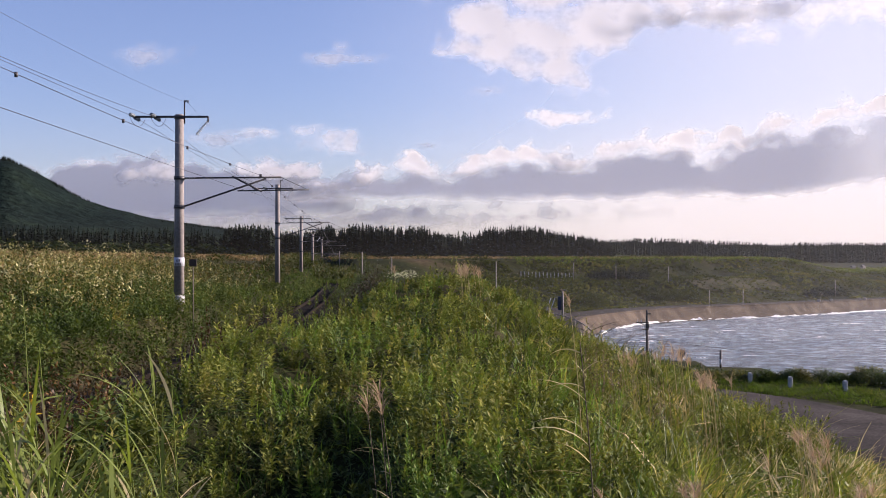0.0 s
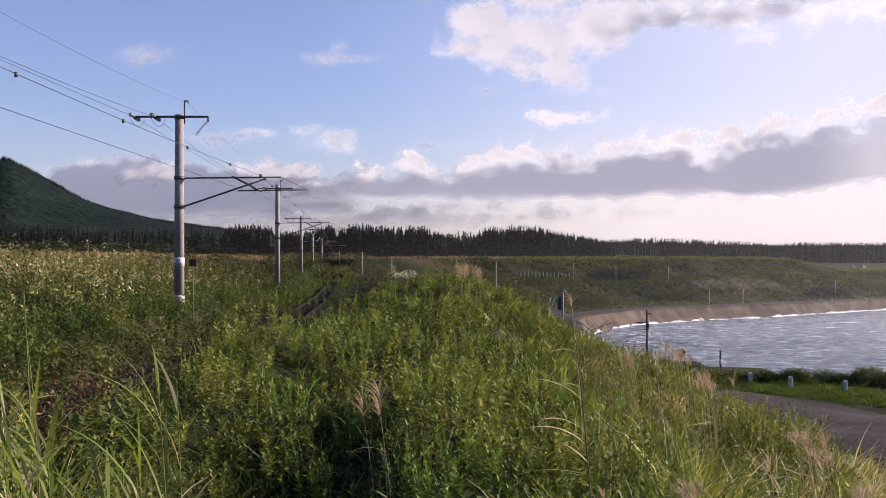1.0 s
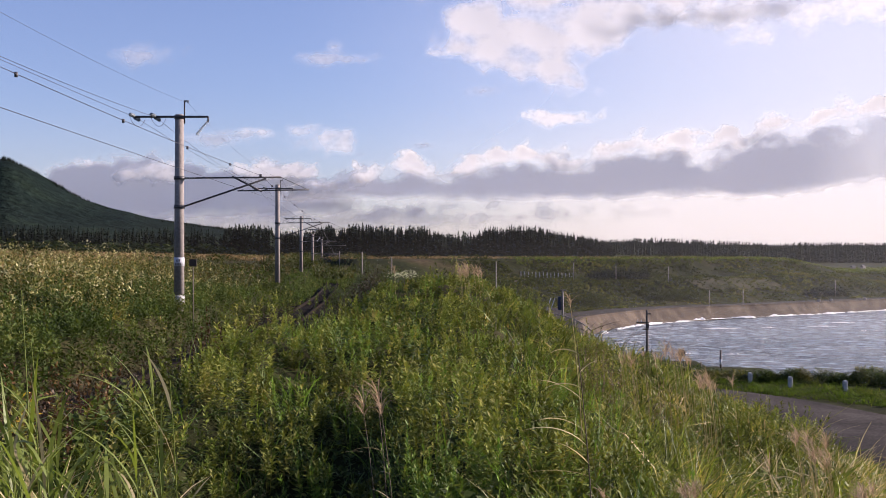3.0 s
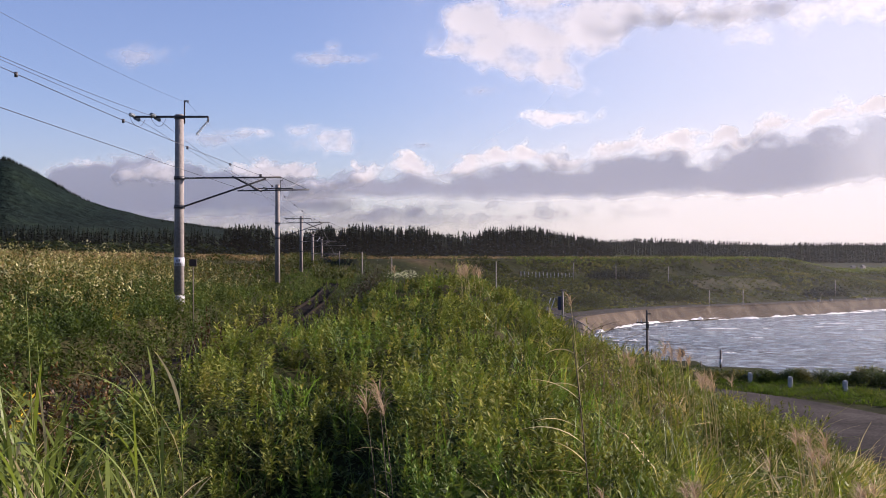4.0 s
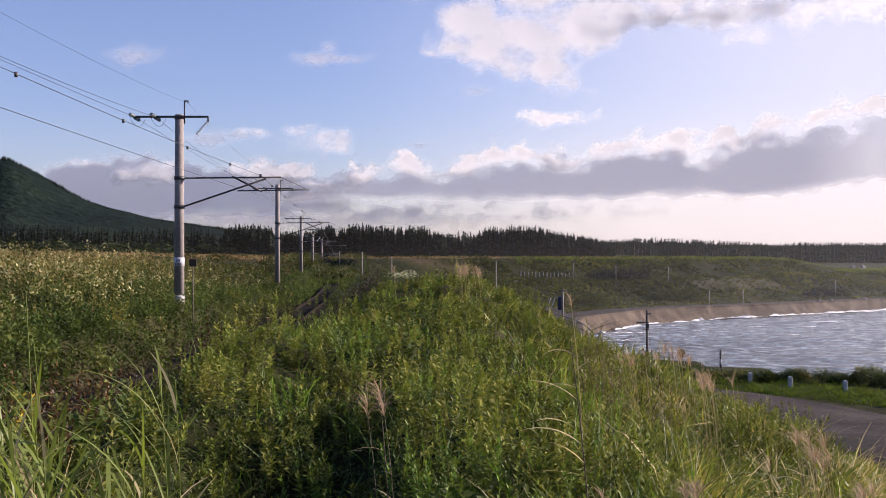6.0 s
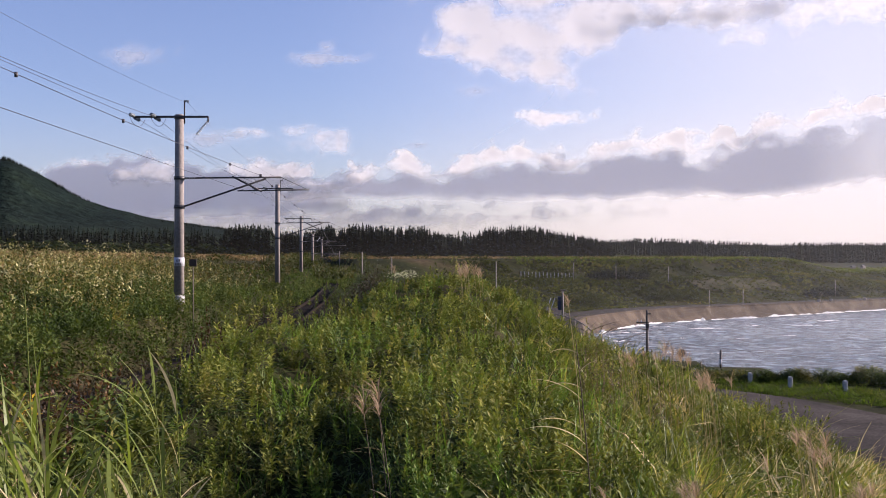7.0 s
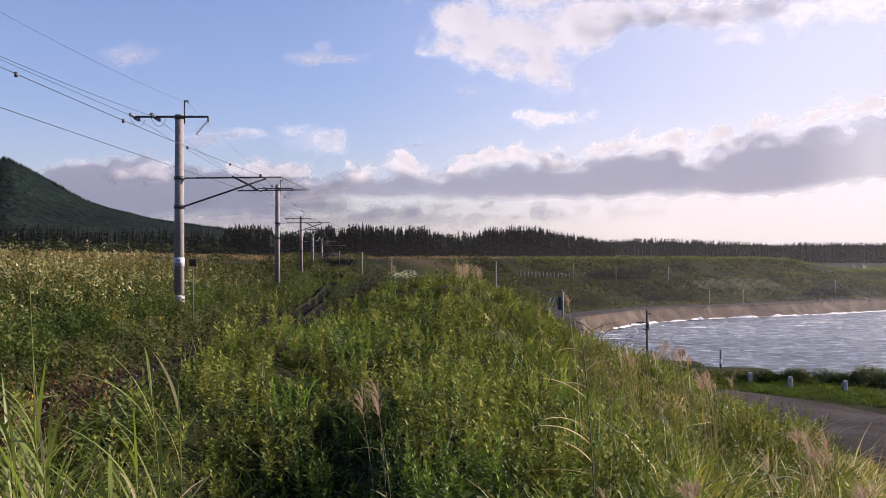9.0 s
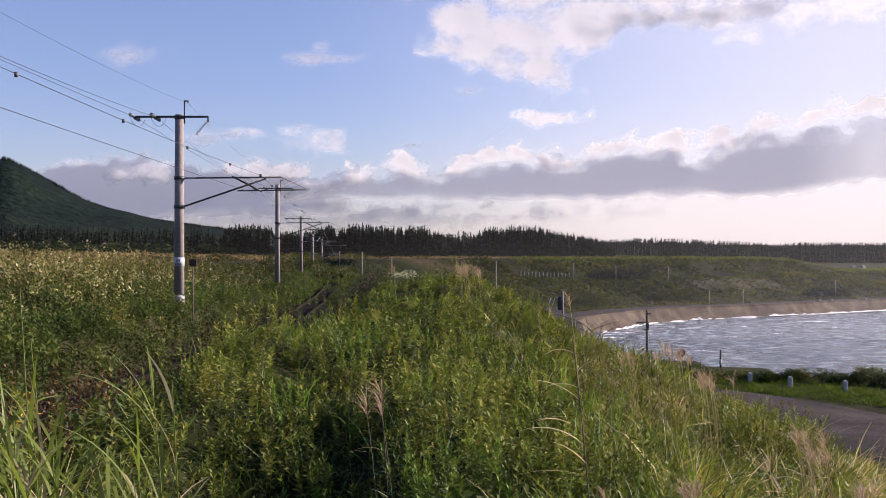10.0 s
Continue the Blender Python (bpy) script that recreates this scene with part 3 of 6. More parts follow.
def insulator_string(bm, p0, p1, n, r):
    p0, p1 = Vector(p0), Vector(p1)
    cyl(bm, p0, p1, r * 0.25, n=6)
    d = (p1 - p0) / n
    for i in range(n):
        c = p0 + d * (i + 0.5)
        cyl(bm, c - d * 0.14, c + d * 0.14, r, r * 0.55, 10)


def catenary_pole(px, py, ztop, zbase, detail=2, marker=False):
    """A concrete mast: crossarm with strain insulators to the west, bracket pipes over the track to the east."""
    t = thing("catenary_mast", pose(px, py, zbase), "round weathered concrete railway mast with steel crossarm and bracket", "railway mast", "masts along the line")
    H = ztop - zbase
    part("shaft", cyl(bmesh.new(), (0, 0, 0), (0, 0, H), 0.19, 0.155, 20), M_POLE, t)
    if marker:
        part("number_band", cyl(bmesh.new(), (0, 0, 14.66 - zbase), (0, 0, 14.98 - zbase), 0.192, 0.19, 20), M_WHITE, t, "faded white painted band")
        part("lower_band", cyl(bmesh.new(), (0, 0, 13.25 - zbase), (0, 0, 13.6 - zbase), 0.196, 0.194, 20), M_POST, t, "worn pale paint near the foot")
        bm = bmesh.new()
        for k, (ox, oz) in enumerate(((-0.07, 14.73), (0.01, 14.73), (0.08, 14.74), (-0.03, 14.86), (0.05, 14.87))):
            box(bm, (ox, -math.sqrt(0.193 ** 2 - ox * ox) - 0.001, oz - zbase), (0.035, 0.006, 0.09))
        part("number_bars", bm, M_BOARD, t, "dark painted marks on the band")
    if detail == 0:
        return t
    za = H - (0.10 if marker else 0.28)
    bm = box(bmesh.new(), (-0.27, -0.17, za), (2.75, 0.075, 0.075), None, 0.008)
    ca = part("crossarm", bm, M_STEEL, t, "dark steel crossarm")
    part("clamp", cyl(bmesh.new(), (0, 0, za - 0.06), (0, 0, za + 0.06), 0.185, 0.185, 16), M_STEEL, t)
    bm = cyl(bmesh.new(), (0.23, -0.17, za - 0.25), (0.23, -0.17, za + 0.6), 0.03, n=8)
    cyl(bm, (0.23, -0.17, za + 0.58), (0.38, -0.17, za + 0.58), 0.025, n=8)
    cyl(bm, (0.37, -0.17, za + 0.6), (0.35, -0.17, za + 0.5), 0.022, n=8)
    part("hook_bracket", bm, M_STEEL, ca)
    bm = cyl(bmesh.new(), (1.1, -0.17, za), (1.1, -0.17, za - 0.2), 0.035, n=8)
    part("hanger", bm, M_STEEL, ca)
    bm = bmesh.new()
    insulator_string(bm, (1.08, -0.17, za - 0.16), (0.66, -0.17, za - 0.66), 5, 0.09)
    part("insulator_string", bm, M_PORCELAIN, ca, "white porcelain insulator string")
    for ox in (-1.62, -0.86):
        bm = bmesh.new()
        insulator_string(bm, (ox, -0.22, za + 0.03), (ox - 0.03, -0.6, za + 0.03), 3, 0.075)
        insulator_string(bm, (ox, -0.12, za - 0.02), (ox + 0.03, 0.4, za - 0.05), 3, 0.075)
        part("strain_insulator", bm, M_GLASS_DISC, ca, "grey glass disc strain insulator")
        a = np.linspace(0, np.pi, 10)
        pts = np.stack([ox + 0.1 - 0.14 * np.cos(a), np.linspace(-0.6, 0.4, 10), za - 0.34 * np.sin(a)], -1)
        part_np("jumper_loop", tube(pts, 0.008, 5), M_WIRE, ca)
    # bracket over the track
    zb = H - (2.34 if marker else 2.74)
    bp = part("bracket_pipe", cyl(bmesh.new(), (0.1, 0, zb), (3.75, 0, zb + 0.03), 0.032, n=10), M_STEEL, t)
    part("bracket_brace", cyl(bmesh.new(), (0.14, 0, zb - 1.06), (3.2, 0, zb - 0.02), 0.035, n=10), M_STEEL, t)
    part("brace_clamp", cyl(bmesh.new(), (0, 0, zb - 1.13), (0, 0, zb - 1.0), 0.2, 0.2, 16), M_STEEL, t)
    part("pipe_clamp", cyl(bmesh.new(), (0, 0, zb - 0.06), (0, 0, zb + 0.06), 0.2, 0.2, 16), M_STEEL, t)
    bm = cyl(bmesh.new(), (1.95, 0, zb + 0.06), (3.05, 0, zb - 0.5), 0.035, n=10)
    part("drop_strut", bm, M_STEEL, t)
    part("steady_pipe", cyl(bmesh.new(), (2.15, 0, zb - 0.47), (4.8, 0, zb - 0.43), 0.026, n=10), M_STEEL, t)
    part("stay_rod", cyl(bmesh.new(), (3.75, 0, zb + 0.03), (4.7, 0, zb - 0.41), 0.012, n=6), M_STEEL, bp)
    bm = cyl(bmesh.new(), (3.0, 0, zb + 0.03), (3.0, 0, zb + 0.14), 0.05, n=8)
    part("wire_saddle", bm, M_STEEL, bp)
    bm = bmesh.new()
    insulator_string(bm, (0.14, 0, zb), (0.62, 0, zb), 5, 0.06)
    part("bracket_insulator", bm, M_PORCELAIN, bp, "grey-white rod insulator")
    return t


def sag(p0, p1, drop, n=28):
    t = np.linspace(0, 1, n)[:, None]
    P = np.array(p0)[None] * (1 - t) + np.array(p1)[None] * t
    P[:, 2] -= (4 * drop * t * (1 - t))[:, 0]
    return P


MASTS = [(1.2, -9.73, 20.3), (36.7, -9.73, 20.25), (71.0, -11.81, 20.16), (107.0, -15.25, 19.4), (142.0, -18.6, 18.2), (178.0, -21.7, 18.2)]


def build_wires():
    """The catenary: messenger with droppers over a contact wire, two feeders, one earth wire."""
    def wire(name, label, pts, r):
        V, Q = tube(pts, r, 5)
        return tagged(mesh_np(name, V, Q, M_WIRE, True), label, "overhead wire", "overhead wires")
    mess, cont, fa, fb, ew = [], [], [], [], []
    for (y0, x0, z0), (y1, x1, z1) in zip(MASTS[:-1], MASTS[1:]):
        zb0, zb1 = z0 - (2.24 if y0 < 40 else 2.64), z1 - (2.24 if y1 < 40 else 2.64)
        mess.append(sag((x0 + 3.0, y0, zb0), (x1 + 3.0, y1, zb1), 0.16))
        cont.append(sag((x0 + 3.35, y0, zb0 - 0.85), (x1 + 3.35, y1, zb1 - 0.85), 0.04))
        fa.append(sag((x0 - 1.62, y0, z0 - 0.1), (x1 - 1.62, y1, z1 - 0.1), 0.12))
        fb.append(sag((x0 - 0.86, y0, z0 - 0.1), (x1 - 0.86, y1, z1 - 0.1), 0.4))
        ew.append(sag((x0 + 0.33, y0, z0 + 0.42), (x1 + 0.33, y1, z1 + 0.42), 0.5))
    wire("messenger_wire", "thick dark messenger wire slung from mast to mast", np.concatenate(mess), 0.0065)
    wire("contact_wire", "taut dark contact wire over the track", np.concatenate(cont), 0.006)
    wire("feeder_wire", "thin dark feeder wire on insulators", np.concatenate(fa), 0.007)
    wire("feeder_wire", "thin dark feeder wire on insulators", np.concatenate(fb), 0.007)
    wire("earth_wire", "thin grey wire above the track", np.concatenate(ew), 0.0035)
    # droppers and spacer beads on the messenger
    for i, (a, b) in enumerate(zip(mess[:3], cont[:3])):
        for k in range(3, 26, 4):
            p, q = a[k], b[k]
            bm = cyl(bmesh.new(), p - np.array([0, 0, 0.05]), p + np.array([0, 0, 0.03]), 0.028, n=8)
            d = part("wire_clamp", bm, M_STEEL, None)
            tagged(d, "small dark round clamp on the messenger wire", "wire clamp", "messenger wire clamps")
    return mess, cont


# ---- clouds ----
CLOUD_D = 3600.0


def vapour(name, U, W, y, dens, veil=1.0, soft=1.0, rag=1.0, thick=0.5, label="", lean=0.0):
    """A sheet of vapour at plan distance y. U and W run across and up the sky, in units of the view at that distance."""
    k = y / 1761.0
    X, Z = (U - 784) * k, (455 - W) * k
    swell = 1.5 * np.clip(dens, 0, 3)
    ob = mesh_np(name, np.stack([X - X.mean(), -swell + lean * (X - X.mean()), Z - Z.mean()], -1), grid_quads(*U.shape), M_CLOUD, True)
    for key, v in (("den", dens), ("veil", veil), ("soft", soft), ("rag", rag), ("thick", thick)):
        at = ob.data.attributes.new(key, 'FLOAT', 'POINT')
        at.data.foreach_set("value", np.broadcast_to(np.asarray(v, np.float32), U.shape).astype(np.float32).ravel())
    ob.matrix_basis = pose(X.mean(), y, 15 + Z.mean())
    return tagged(ob, label, "cloud", "drifting clouds")


def sky_grid(u0, u1, w0, w1, step=6.0):
    return np.meshgrid(np.linspace(u0, u1, int((u1 - u0) / step) + 2), np.linspace(w0, w1, int((w1 - w0) / step) + 2), indexing="ij")


def heap(y, blobs, label, soft=1.0, rag=1.0, thick=0.5, veil=1.0, lean=0.0, fat=1.0):
    """A cumulus: round swellings run together. blobs: across, down, half width, half height."""
    B = np.array(blobs, float)
    pad = 75.0
    U, W = sky_grid((B[:, 0] - B[:, 2]).min() - pad, (B[:, 0] + B[:, 2]).max() + pad, (B[:, 1] - B[:, 3]).min() - pad, (B[:, 1] + B[:, 3]).max() + pad)
    dens = np.full_like(U, -9.0)
    for cx, cy, rx, ry in blobs:
        q = np.sqrt(((U - cx) / rx) ** 2 + ((W - cy) / ry) ** 2)
        dens = np.logaddexp(3.0 * dens, 3.0 * (1.1 - q) * max(min(rx, ry) / 22.0, 1.2)) / 3.0
    return vapour("cloud", U, W, y, np.clip(dens * np.where(dens > 0, fat, 1.0), -4, 4), veil, soft, rag, thick, label, lean)


def bank(y, u0, u1, top, base, label, soft=0.7, soft_base=1.6, rag=1.0, thick=1.0, veil=1.0, lean=0.0, deep=26.0):
    """A long cloud bank between a heaped top line and a flat base, each given as places across and down."""
    lo = min(p[1] for p in top) - 60
    U, W = sky_grid(u0, u1, lo, max(p[1] for p in base) + 60, 7.0)
    tp, bs = (np.interp(U, [p[0] for p in q], [p[1] for p in q]) for q in (top, base))
    up, dn = (W - tp) / deep, (bs - W) / deep
    dens = np.minimum(up, dn)
    near_top = sstep(-1.0, 1.0, dn - up)
    ends = np.clip(np.minimum(U - u0, u1 - U) / 60.0, 0, 1)
    f = (lambda v: v(U, W) if callable(v) else v)
    return vapour("cloud", U, W, y, np.clip(dens, -4, 4), f(veil) * ends, soft * near_top + soft_base * (1 - near_top), rag * (0.25 + 0.75 * near_top), f(thick), label, lean)


CLOUDS = []


def build_clouds():
    def add(speed, ob):
        CLOUDS.append((ob, speed * ob.location.y / 1761.0))
    # bright haze towards the sun and low over the horizon
    U, W = sky_grid(-500, 1800, -420, 450, 14.0)
    veil = 0.56 * sstep(450, 1600, U - 0.15 * W) * sstep(-110, 70, W) + 0.44 * sstep(150, 400, W) * (0.25 + 0.75 * sstep(500, 1250, U)) + 0.03
    ob = vapour("cloud", U, W, 4450.0, np.full_like(U, 3.0), np.clip(veil, 0, 0.8) * np.clip((U + 500) / 300, 0, 1) * np.clip((1800 - U) / 150, 0, 1), 1.0, 0.3, 0.0, "thin bright veil of haze across the sky")
    CLOUDS.append((ob, 0.0))
    # low streaks under the bank
    add(-1.4, bank(4200.0, -150, 1330, [(-150, 352), (500, 346), (900, 352), (1330, 362)], [(-150, 440), (700, 425), (1000, 408), (1330, 392)], "faint low streak of grey-pink cloud", 2.0, 2.4, 1.1, 1.0, lambda U, W: 0.88 * (1 - sstep(760, 1300, U)), 0.0))
    # bank over the mountain, with its bright lumps
    add(-2.0, bank(3780.0, -40, 640, [(-40, 330), (60, 292), (110, 276), (200, 266), (300, 272), (380, 286), (450, 280), (520, 284), (560, 306), (640, 330)], [(-40, 420), (300, 400), (640, 392)], "grey-violet cloud over the mountain slope", 1.5, 2.0, 0.9, 1.0, 0.92, 0.0, 18.0))
    add(-2.0, heap(3740.0, [(262, 302, 40, 20), (222, 306, 30, 16), (290, 310, 30, 16), (150, 286, 26, 9)], "bright white lump before the grey cloud", 1.6, 0.9, 0.2, 0.85))
    add(-2.0, heap(3742.0, [(420, 296, 22, 12), (462, 292, 30, 14), (510, 298, 28, 13), (540, 306, 18, 9), (470, 306, 60, 10)], "bright heads of the low cloud behind the wires", 1.0, 0.9, 0.2, 0.9))
    # long bank: bright heads behind, grey belly before them
    heads = [(500, 330), (560, 306), (640, 296), (664, 276), (690, 268), (725, 270), (752, 284), (790, 288), (830, 274), (862, 262), (905, 252), (955, 254), (975, 270), (1005, 268), (1050, 252), (1090, 240), (1130, 226), (1160, 242), (1190, 226), (1225, 240), (1255, 236), (1282, 220), (1312, 234), (1345, 210), (1375, 198), (1400, 188), (1424, 200), (1452, 182), (1480, 170), (1512, 184), (1545, 166), (1580, 160), (1760, 130)]
    add(-1.9, bank(3585.0, 480, 1760, heads, [(u, w + 44) for u, w in heads], "bright white heads along the cloud bank", 0.8, 1.3, 1.0, 0.35))
    belly = [(500, 318), (560, 294), (660, 288), (740, 292), (800, 290), (880, 282), (940, 274), (1000, 272), (1060, 262), (1120, 252), (1170, 252), (1230, 268), (1290, 254), (1340, 224), (1390, 216), (1440, 216), (1480, 208), (1540, 200), (1600, 196), (1760, 190)]
    under = [(500, 362), (700, 362), (900, 366), (1060, 362), (1160, 358), (1240, 356), (1330, 358), (1420, 352), (1480, 340), (1560, 330), (1760, 322)]
    add(-1.9, bank(3600.0, 480, 1760, belly, under, "long grey cloud bank with bright ragged heads", 2.7, 1.8, 1.6, 1.0, lambda U, W: 0.97 - 0.5 * sstep(1400, 1600, U), 0.0, 15.0))
    # broken cumulus high up
    add(-3.4, heap(3500.0, [(832, 36, 62, 46), (800, 84, 44, 22), (872, 84, 74, 42), (938, 58, 84, 48), (962, 118, 76, 34), (1008, 150, 46, 26), (1040, 50, 76, 52), (960, -14, 190, 40), (1104, 16, 96, 44), (1180, -8, 90, 40), (760, 92, 22, 10)], "large bright broken cumulus cloud", 1.9, 0.85, 0.4, 0.9, -0.05, 1.2))
    add(-2.8, heap(3490.0, [(952, 200, 34, 17), (1000, 208, 48, 12)], "small bright cloud below the cumulus", 1.3, 1.0, 0.3, 0.88, -0.05))
    add(-3.2, heap(3510.0, [(1270, 24, 130, 26), (1350, 14, 90, 22), (1200, 32, 50, 18)], "soft grey cloud high in the sky", 2.8, 1.0, 0.85, 0.75, 0.0, 1.7))
    add(-3.2, heap(3530.0, [(1290, 20, 190, 44), (1320, 66, 50, 16), (1480, 4, 200, 40), (1600, -10, 200, 60)], "white cloud round the grey one", 2.4, 1.0, 0.1, 0.7, -0.03))
    # small soft clouds on the blue
    add(-2.3, heap(3500.0, [(572, 246, 42, 25), (606, 262, 30, 14), (520, 234, 50, 15), (460, 232, 40, 10)], "small pale cloud over the railway", 2.1, 0.9, 0.4, 0.9, -0.06))
    add(-2.8, heap(3505.0, [(372, 243, 60, 16), (420, 238, 40, 12)], "thin violet shred of cloud", 1.6, 0.7, 0.7, 0.6))
    add(-3.3, heap(3500.0, [(250, 96, 52, 20), (225, 90, 36, 18)], "thin pale veil of cloud", 2.1, 0.75, 0.6, 0.66, -0.05))
    add(-3.5, heap(3500.0, [(556, 102, 46, 13), (610, 104, 50, 10), (584, 84, 26, 14)], "thin pale veil of cloud", 2.1, 0.8, 0.6, 0.72, -0.05))
    add(-3.2, heap(3515.0, [(850, 158, 44, 11)], "faint shred of cloud under the cumulus", 1.8, 0.7, 0.5, 0.4))
    add(-2.6, heap(3515.0, [(745, 256, 34, 8)], "faint shred of cloud over the bank", 1.8, 0.7, 0.9, 0.45))


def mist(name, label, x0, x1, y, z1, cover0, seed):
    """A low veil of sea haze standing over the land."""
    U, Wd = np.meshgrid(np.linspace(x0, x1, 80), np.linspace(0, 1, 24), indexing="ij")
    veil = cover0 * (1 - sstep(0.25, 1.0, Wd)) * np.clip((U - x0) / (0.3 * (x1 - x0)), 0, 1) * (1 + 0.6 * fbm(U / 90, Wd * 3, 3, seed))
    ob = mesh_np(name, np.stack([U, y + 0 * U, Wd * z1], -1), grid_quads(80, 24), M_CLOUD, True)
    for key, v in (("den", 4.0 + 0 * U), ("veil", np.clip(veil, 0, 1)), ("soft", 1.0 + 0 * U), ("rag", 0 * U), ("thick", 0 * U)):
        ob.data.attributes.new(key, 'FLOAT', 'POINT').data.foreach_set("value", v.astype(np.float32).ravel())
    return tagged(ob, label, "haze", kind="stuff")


# ---- plants ----
def scatter(n, d0, d1, x0, x1, keep=None, power=1.0, seed=0, slack=0.06):
    """Plan points: more where the land is near, none beyond the sides of the view."""
    g = np.random.default_rng(seed)
    u = g.uniform(0, 1, n)
    d = d0 * (d1 / d0) ** u if power == 1.0 else (d0 ** power + (d1 ** power - d0 ** power) * u) ** (1 / power)
    lim = d * 0.46 + 1.2
    lo, hi = np.maximum(x0, -lim), np.minimum(x1, lim)
    x = lo + (hi - lo) * g.uniform(0, 1, n)
    ok = hi > lo
    if keep is not None:
        ok &= keep(x, d, g)
    return x[ok], d[ok]


LEAF = np.array([0.35, 1.0, 0.08])


def leaflets(base, az, length, width, pitch, roll):
    """Lance-shaped leaves, M at once, one quad each."""
    ca, sa, ce, se = np.cos(az), np.sin(az), np.cos(pitch), np.sin(pitch)
    d = np.stack([ce * ca, ce * sa, se], -1) * length[:, None]
    side = np.stack([-sa, ca, 0 * ca], -1) * np.cos(roll)[:, None] + np.stack([-se * ca, -se * sa, ce], -1) * np.sin(roll)[:, None]
    side = side * (width * 0.5)[:, None]
    mid = base + d * 0.45
    V = np.stack([base, mid - side, base + d - np.array([0, 0, 1.0]) * (0.12 * length)[:, None], mid + side], 1)
    return V.reshape(-1, 3), np.arange(len(base) * 4).reshape(-1, 4)


def weeds(x, y, h, nleaf, lsize, seed, pitch=(0.2, 0.9), narrow=0.24, sink=0.05, stems=1, splay=0.22, taper=0.6, leans=None, spike=0, lobes=1, start=0.15):
    """Leafy upright weeds: stems with leaves turning round them, tightest at the top."""
    g = np.random.default_rng(seed)
    n = len(x)
    z = ground(x, y) - sink
    out = []
    for s in range(stems):
        lean_az, lean = leans if leans is not None else (g.uniform(0, 6.28, n), g.uniform(0.02, splay, n))
        hs = h * (1.0 if s == 0 else 1.0) * g.uniform(0.65, 1.05, n)
        base = np.stack([x + g.normal(0, 0.03, n), y + g.normal(0, 0.03, n), z], -1)
        sd = np.stack([np.sin(lean) * np.cos(lean_az), np.sin(lean) * np.sin(lean_az), np.cos(lean)], -1)
        out.append(blades(base, lean_az, hs, 0.007 + 0 * hs, 1.57 - lean, 0.0, 1))
        for k in range(nleaf):
            t = start + (1 - start) * ((k + g.uniform(0, 1, n)) / nleaf) ** 0.8
            b = base + sd * (hs * t)[:, None]
            ln = lsize * (1.15 - taper * t) * g.uniform(0.7, 1.3, n)
            laz, lp = k * 2.4 + g.uniform(0, 1.2, n) + lean_az, g.uniform(*pitch, n) + 0.45 * t ** 2
            for j in range(lobes):
                f = 1.0 if j == 0 else 0.75
                out.append(leaflets(b, laz + (0.0, 0.55, -0.55)[j], ln * f, ln * f * narrow * g.uniform(0.7, 1.3, n), lp, g.uniform(-0.6, 0.6, n)))
        for k in range(spike):
            b = base + sd * (hs * g.uniform(0.8, 1.04, n))[:, None]
            ln = lsize * g.uniform(0.55, 0.95, n)
            out.append(leaflets(b, g.uniform(0, 6.28, n), ln, ln * 0.3, g.uniform(0.8, 1.4, n), g.uniform(-0.6, 0.6, n)))
    return join_np(out)


def bush_stems(cx, cy, size, stems, seed, foot=0.10, spread=0.5):
    """Stems splayed from the feet of bushes: places, heights and leans."""
    g = np.random.default_rng(seed)
    m = len(cx)
    az = g.uniform(0, 6.28, (m, stems))
    q = np.sqrt(g.uniform(0, 1, (m, stems)))
    x = (cx[:, None] + foot * q * np.cos(az)).ravel()
    y = (cy[:, None] + foot * q * np.sin(az)).ravel()
    h = (size[:, None] * (0.95 - 0.35 * q) * g.uniform(0.7, 1.15, (m, stems))).ravel()
    lean = (0.04 + spread * q * g.uniform(0.6, 1.1, (m, stems))).ravel()
    return x, y, h, (az.ravel(), lean)


def tufts(x, y, h, nb, width, seed, spread=0.5, droop=(0.5, 1.7), k=3):
    """Grass tufts: arching blades from one foot."""
    g = np.random.default_rng(seed)
    n = len(x)
    z = ground(x, y) - 0.04
    out = []
    for i in range(nb):
        b = np.stack([x + g.normal(0, 0.05, n), y + g.normal(0, 0.05, n), z], -1)
        ln = h * g.uniform(0.55, 1.2, n)
        out.append(blades(b, g.uniform(0, 6.28, n), ln, width * g.uniform(0.6, 1.3, n), 1.57 - np.abs(g.normal(0, spread, n)), g.uniform(*droop, n), k, np.concatenate([[0.7], np.linspace(1, 0.06, k)]), g.uniform(-0.9, 0.9, n)))
    return join_np(out)


def plume_heads(x, y, z, s, seed, nfil=14):
    """Feathery seed heads: fans of drooping filaments."""
    g = np.random.default_rng(seed)
    n = len(x)
    out = []
    b0 = np.stack([x, y, z], -1)
    side = g.uniform(2.4, 3.9, n)
    for i in range(nfil):
        b = b0 + np.stack([0 * s, 0 * s, s * 0.35 * i / nfil], -1)
        out.append(blades(b, side + g.normal(0, 1.2, n), s * g.uniform(0.5, 1.0, n), s * 0.022, g.uniform(0.7, 1.5, n), g.uniform(0.6, 1.7, n), 3, np.array([0.4, 1, 0.8, 0.1])))
    return join_np(out)


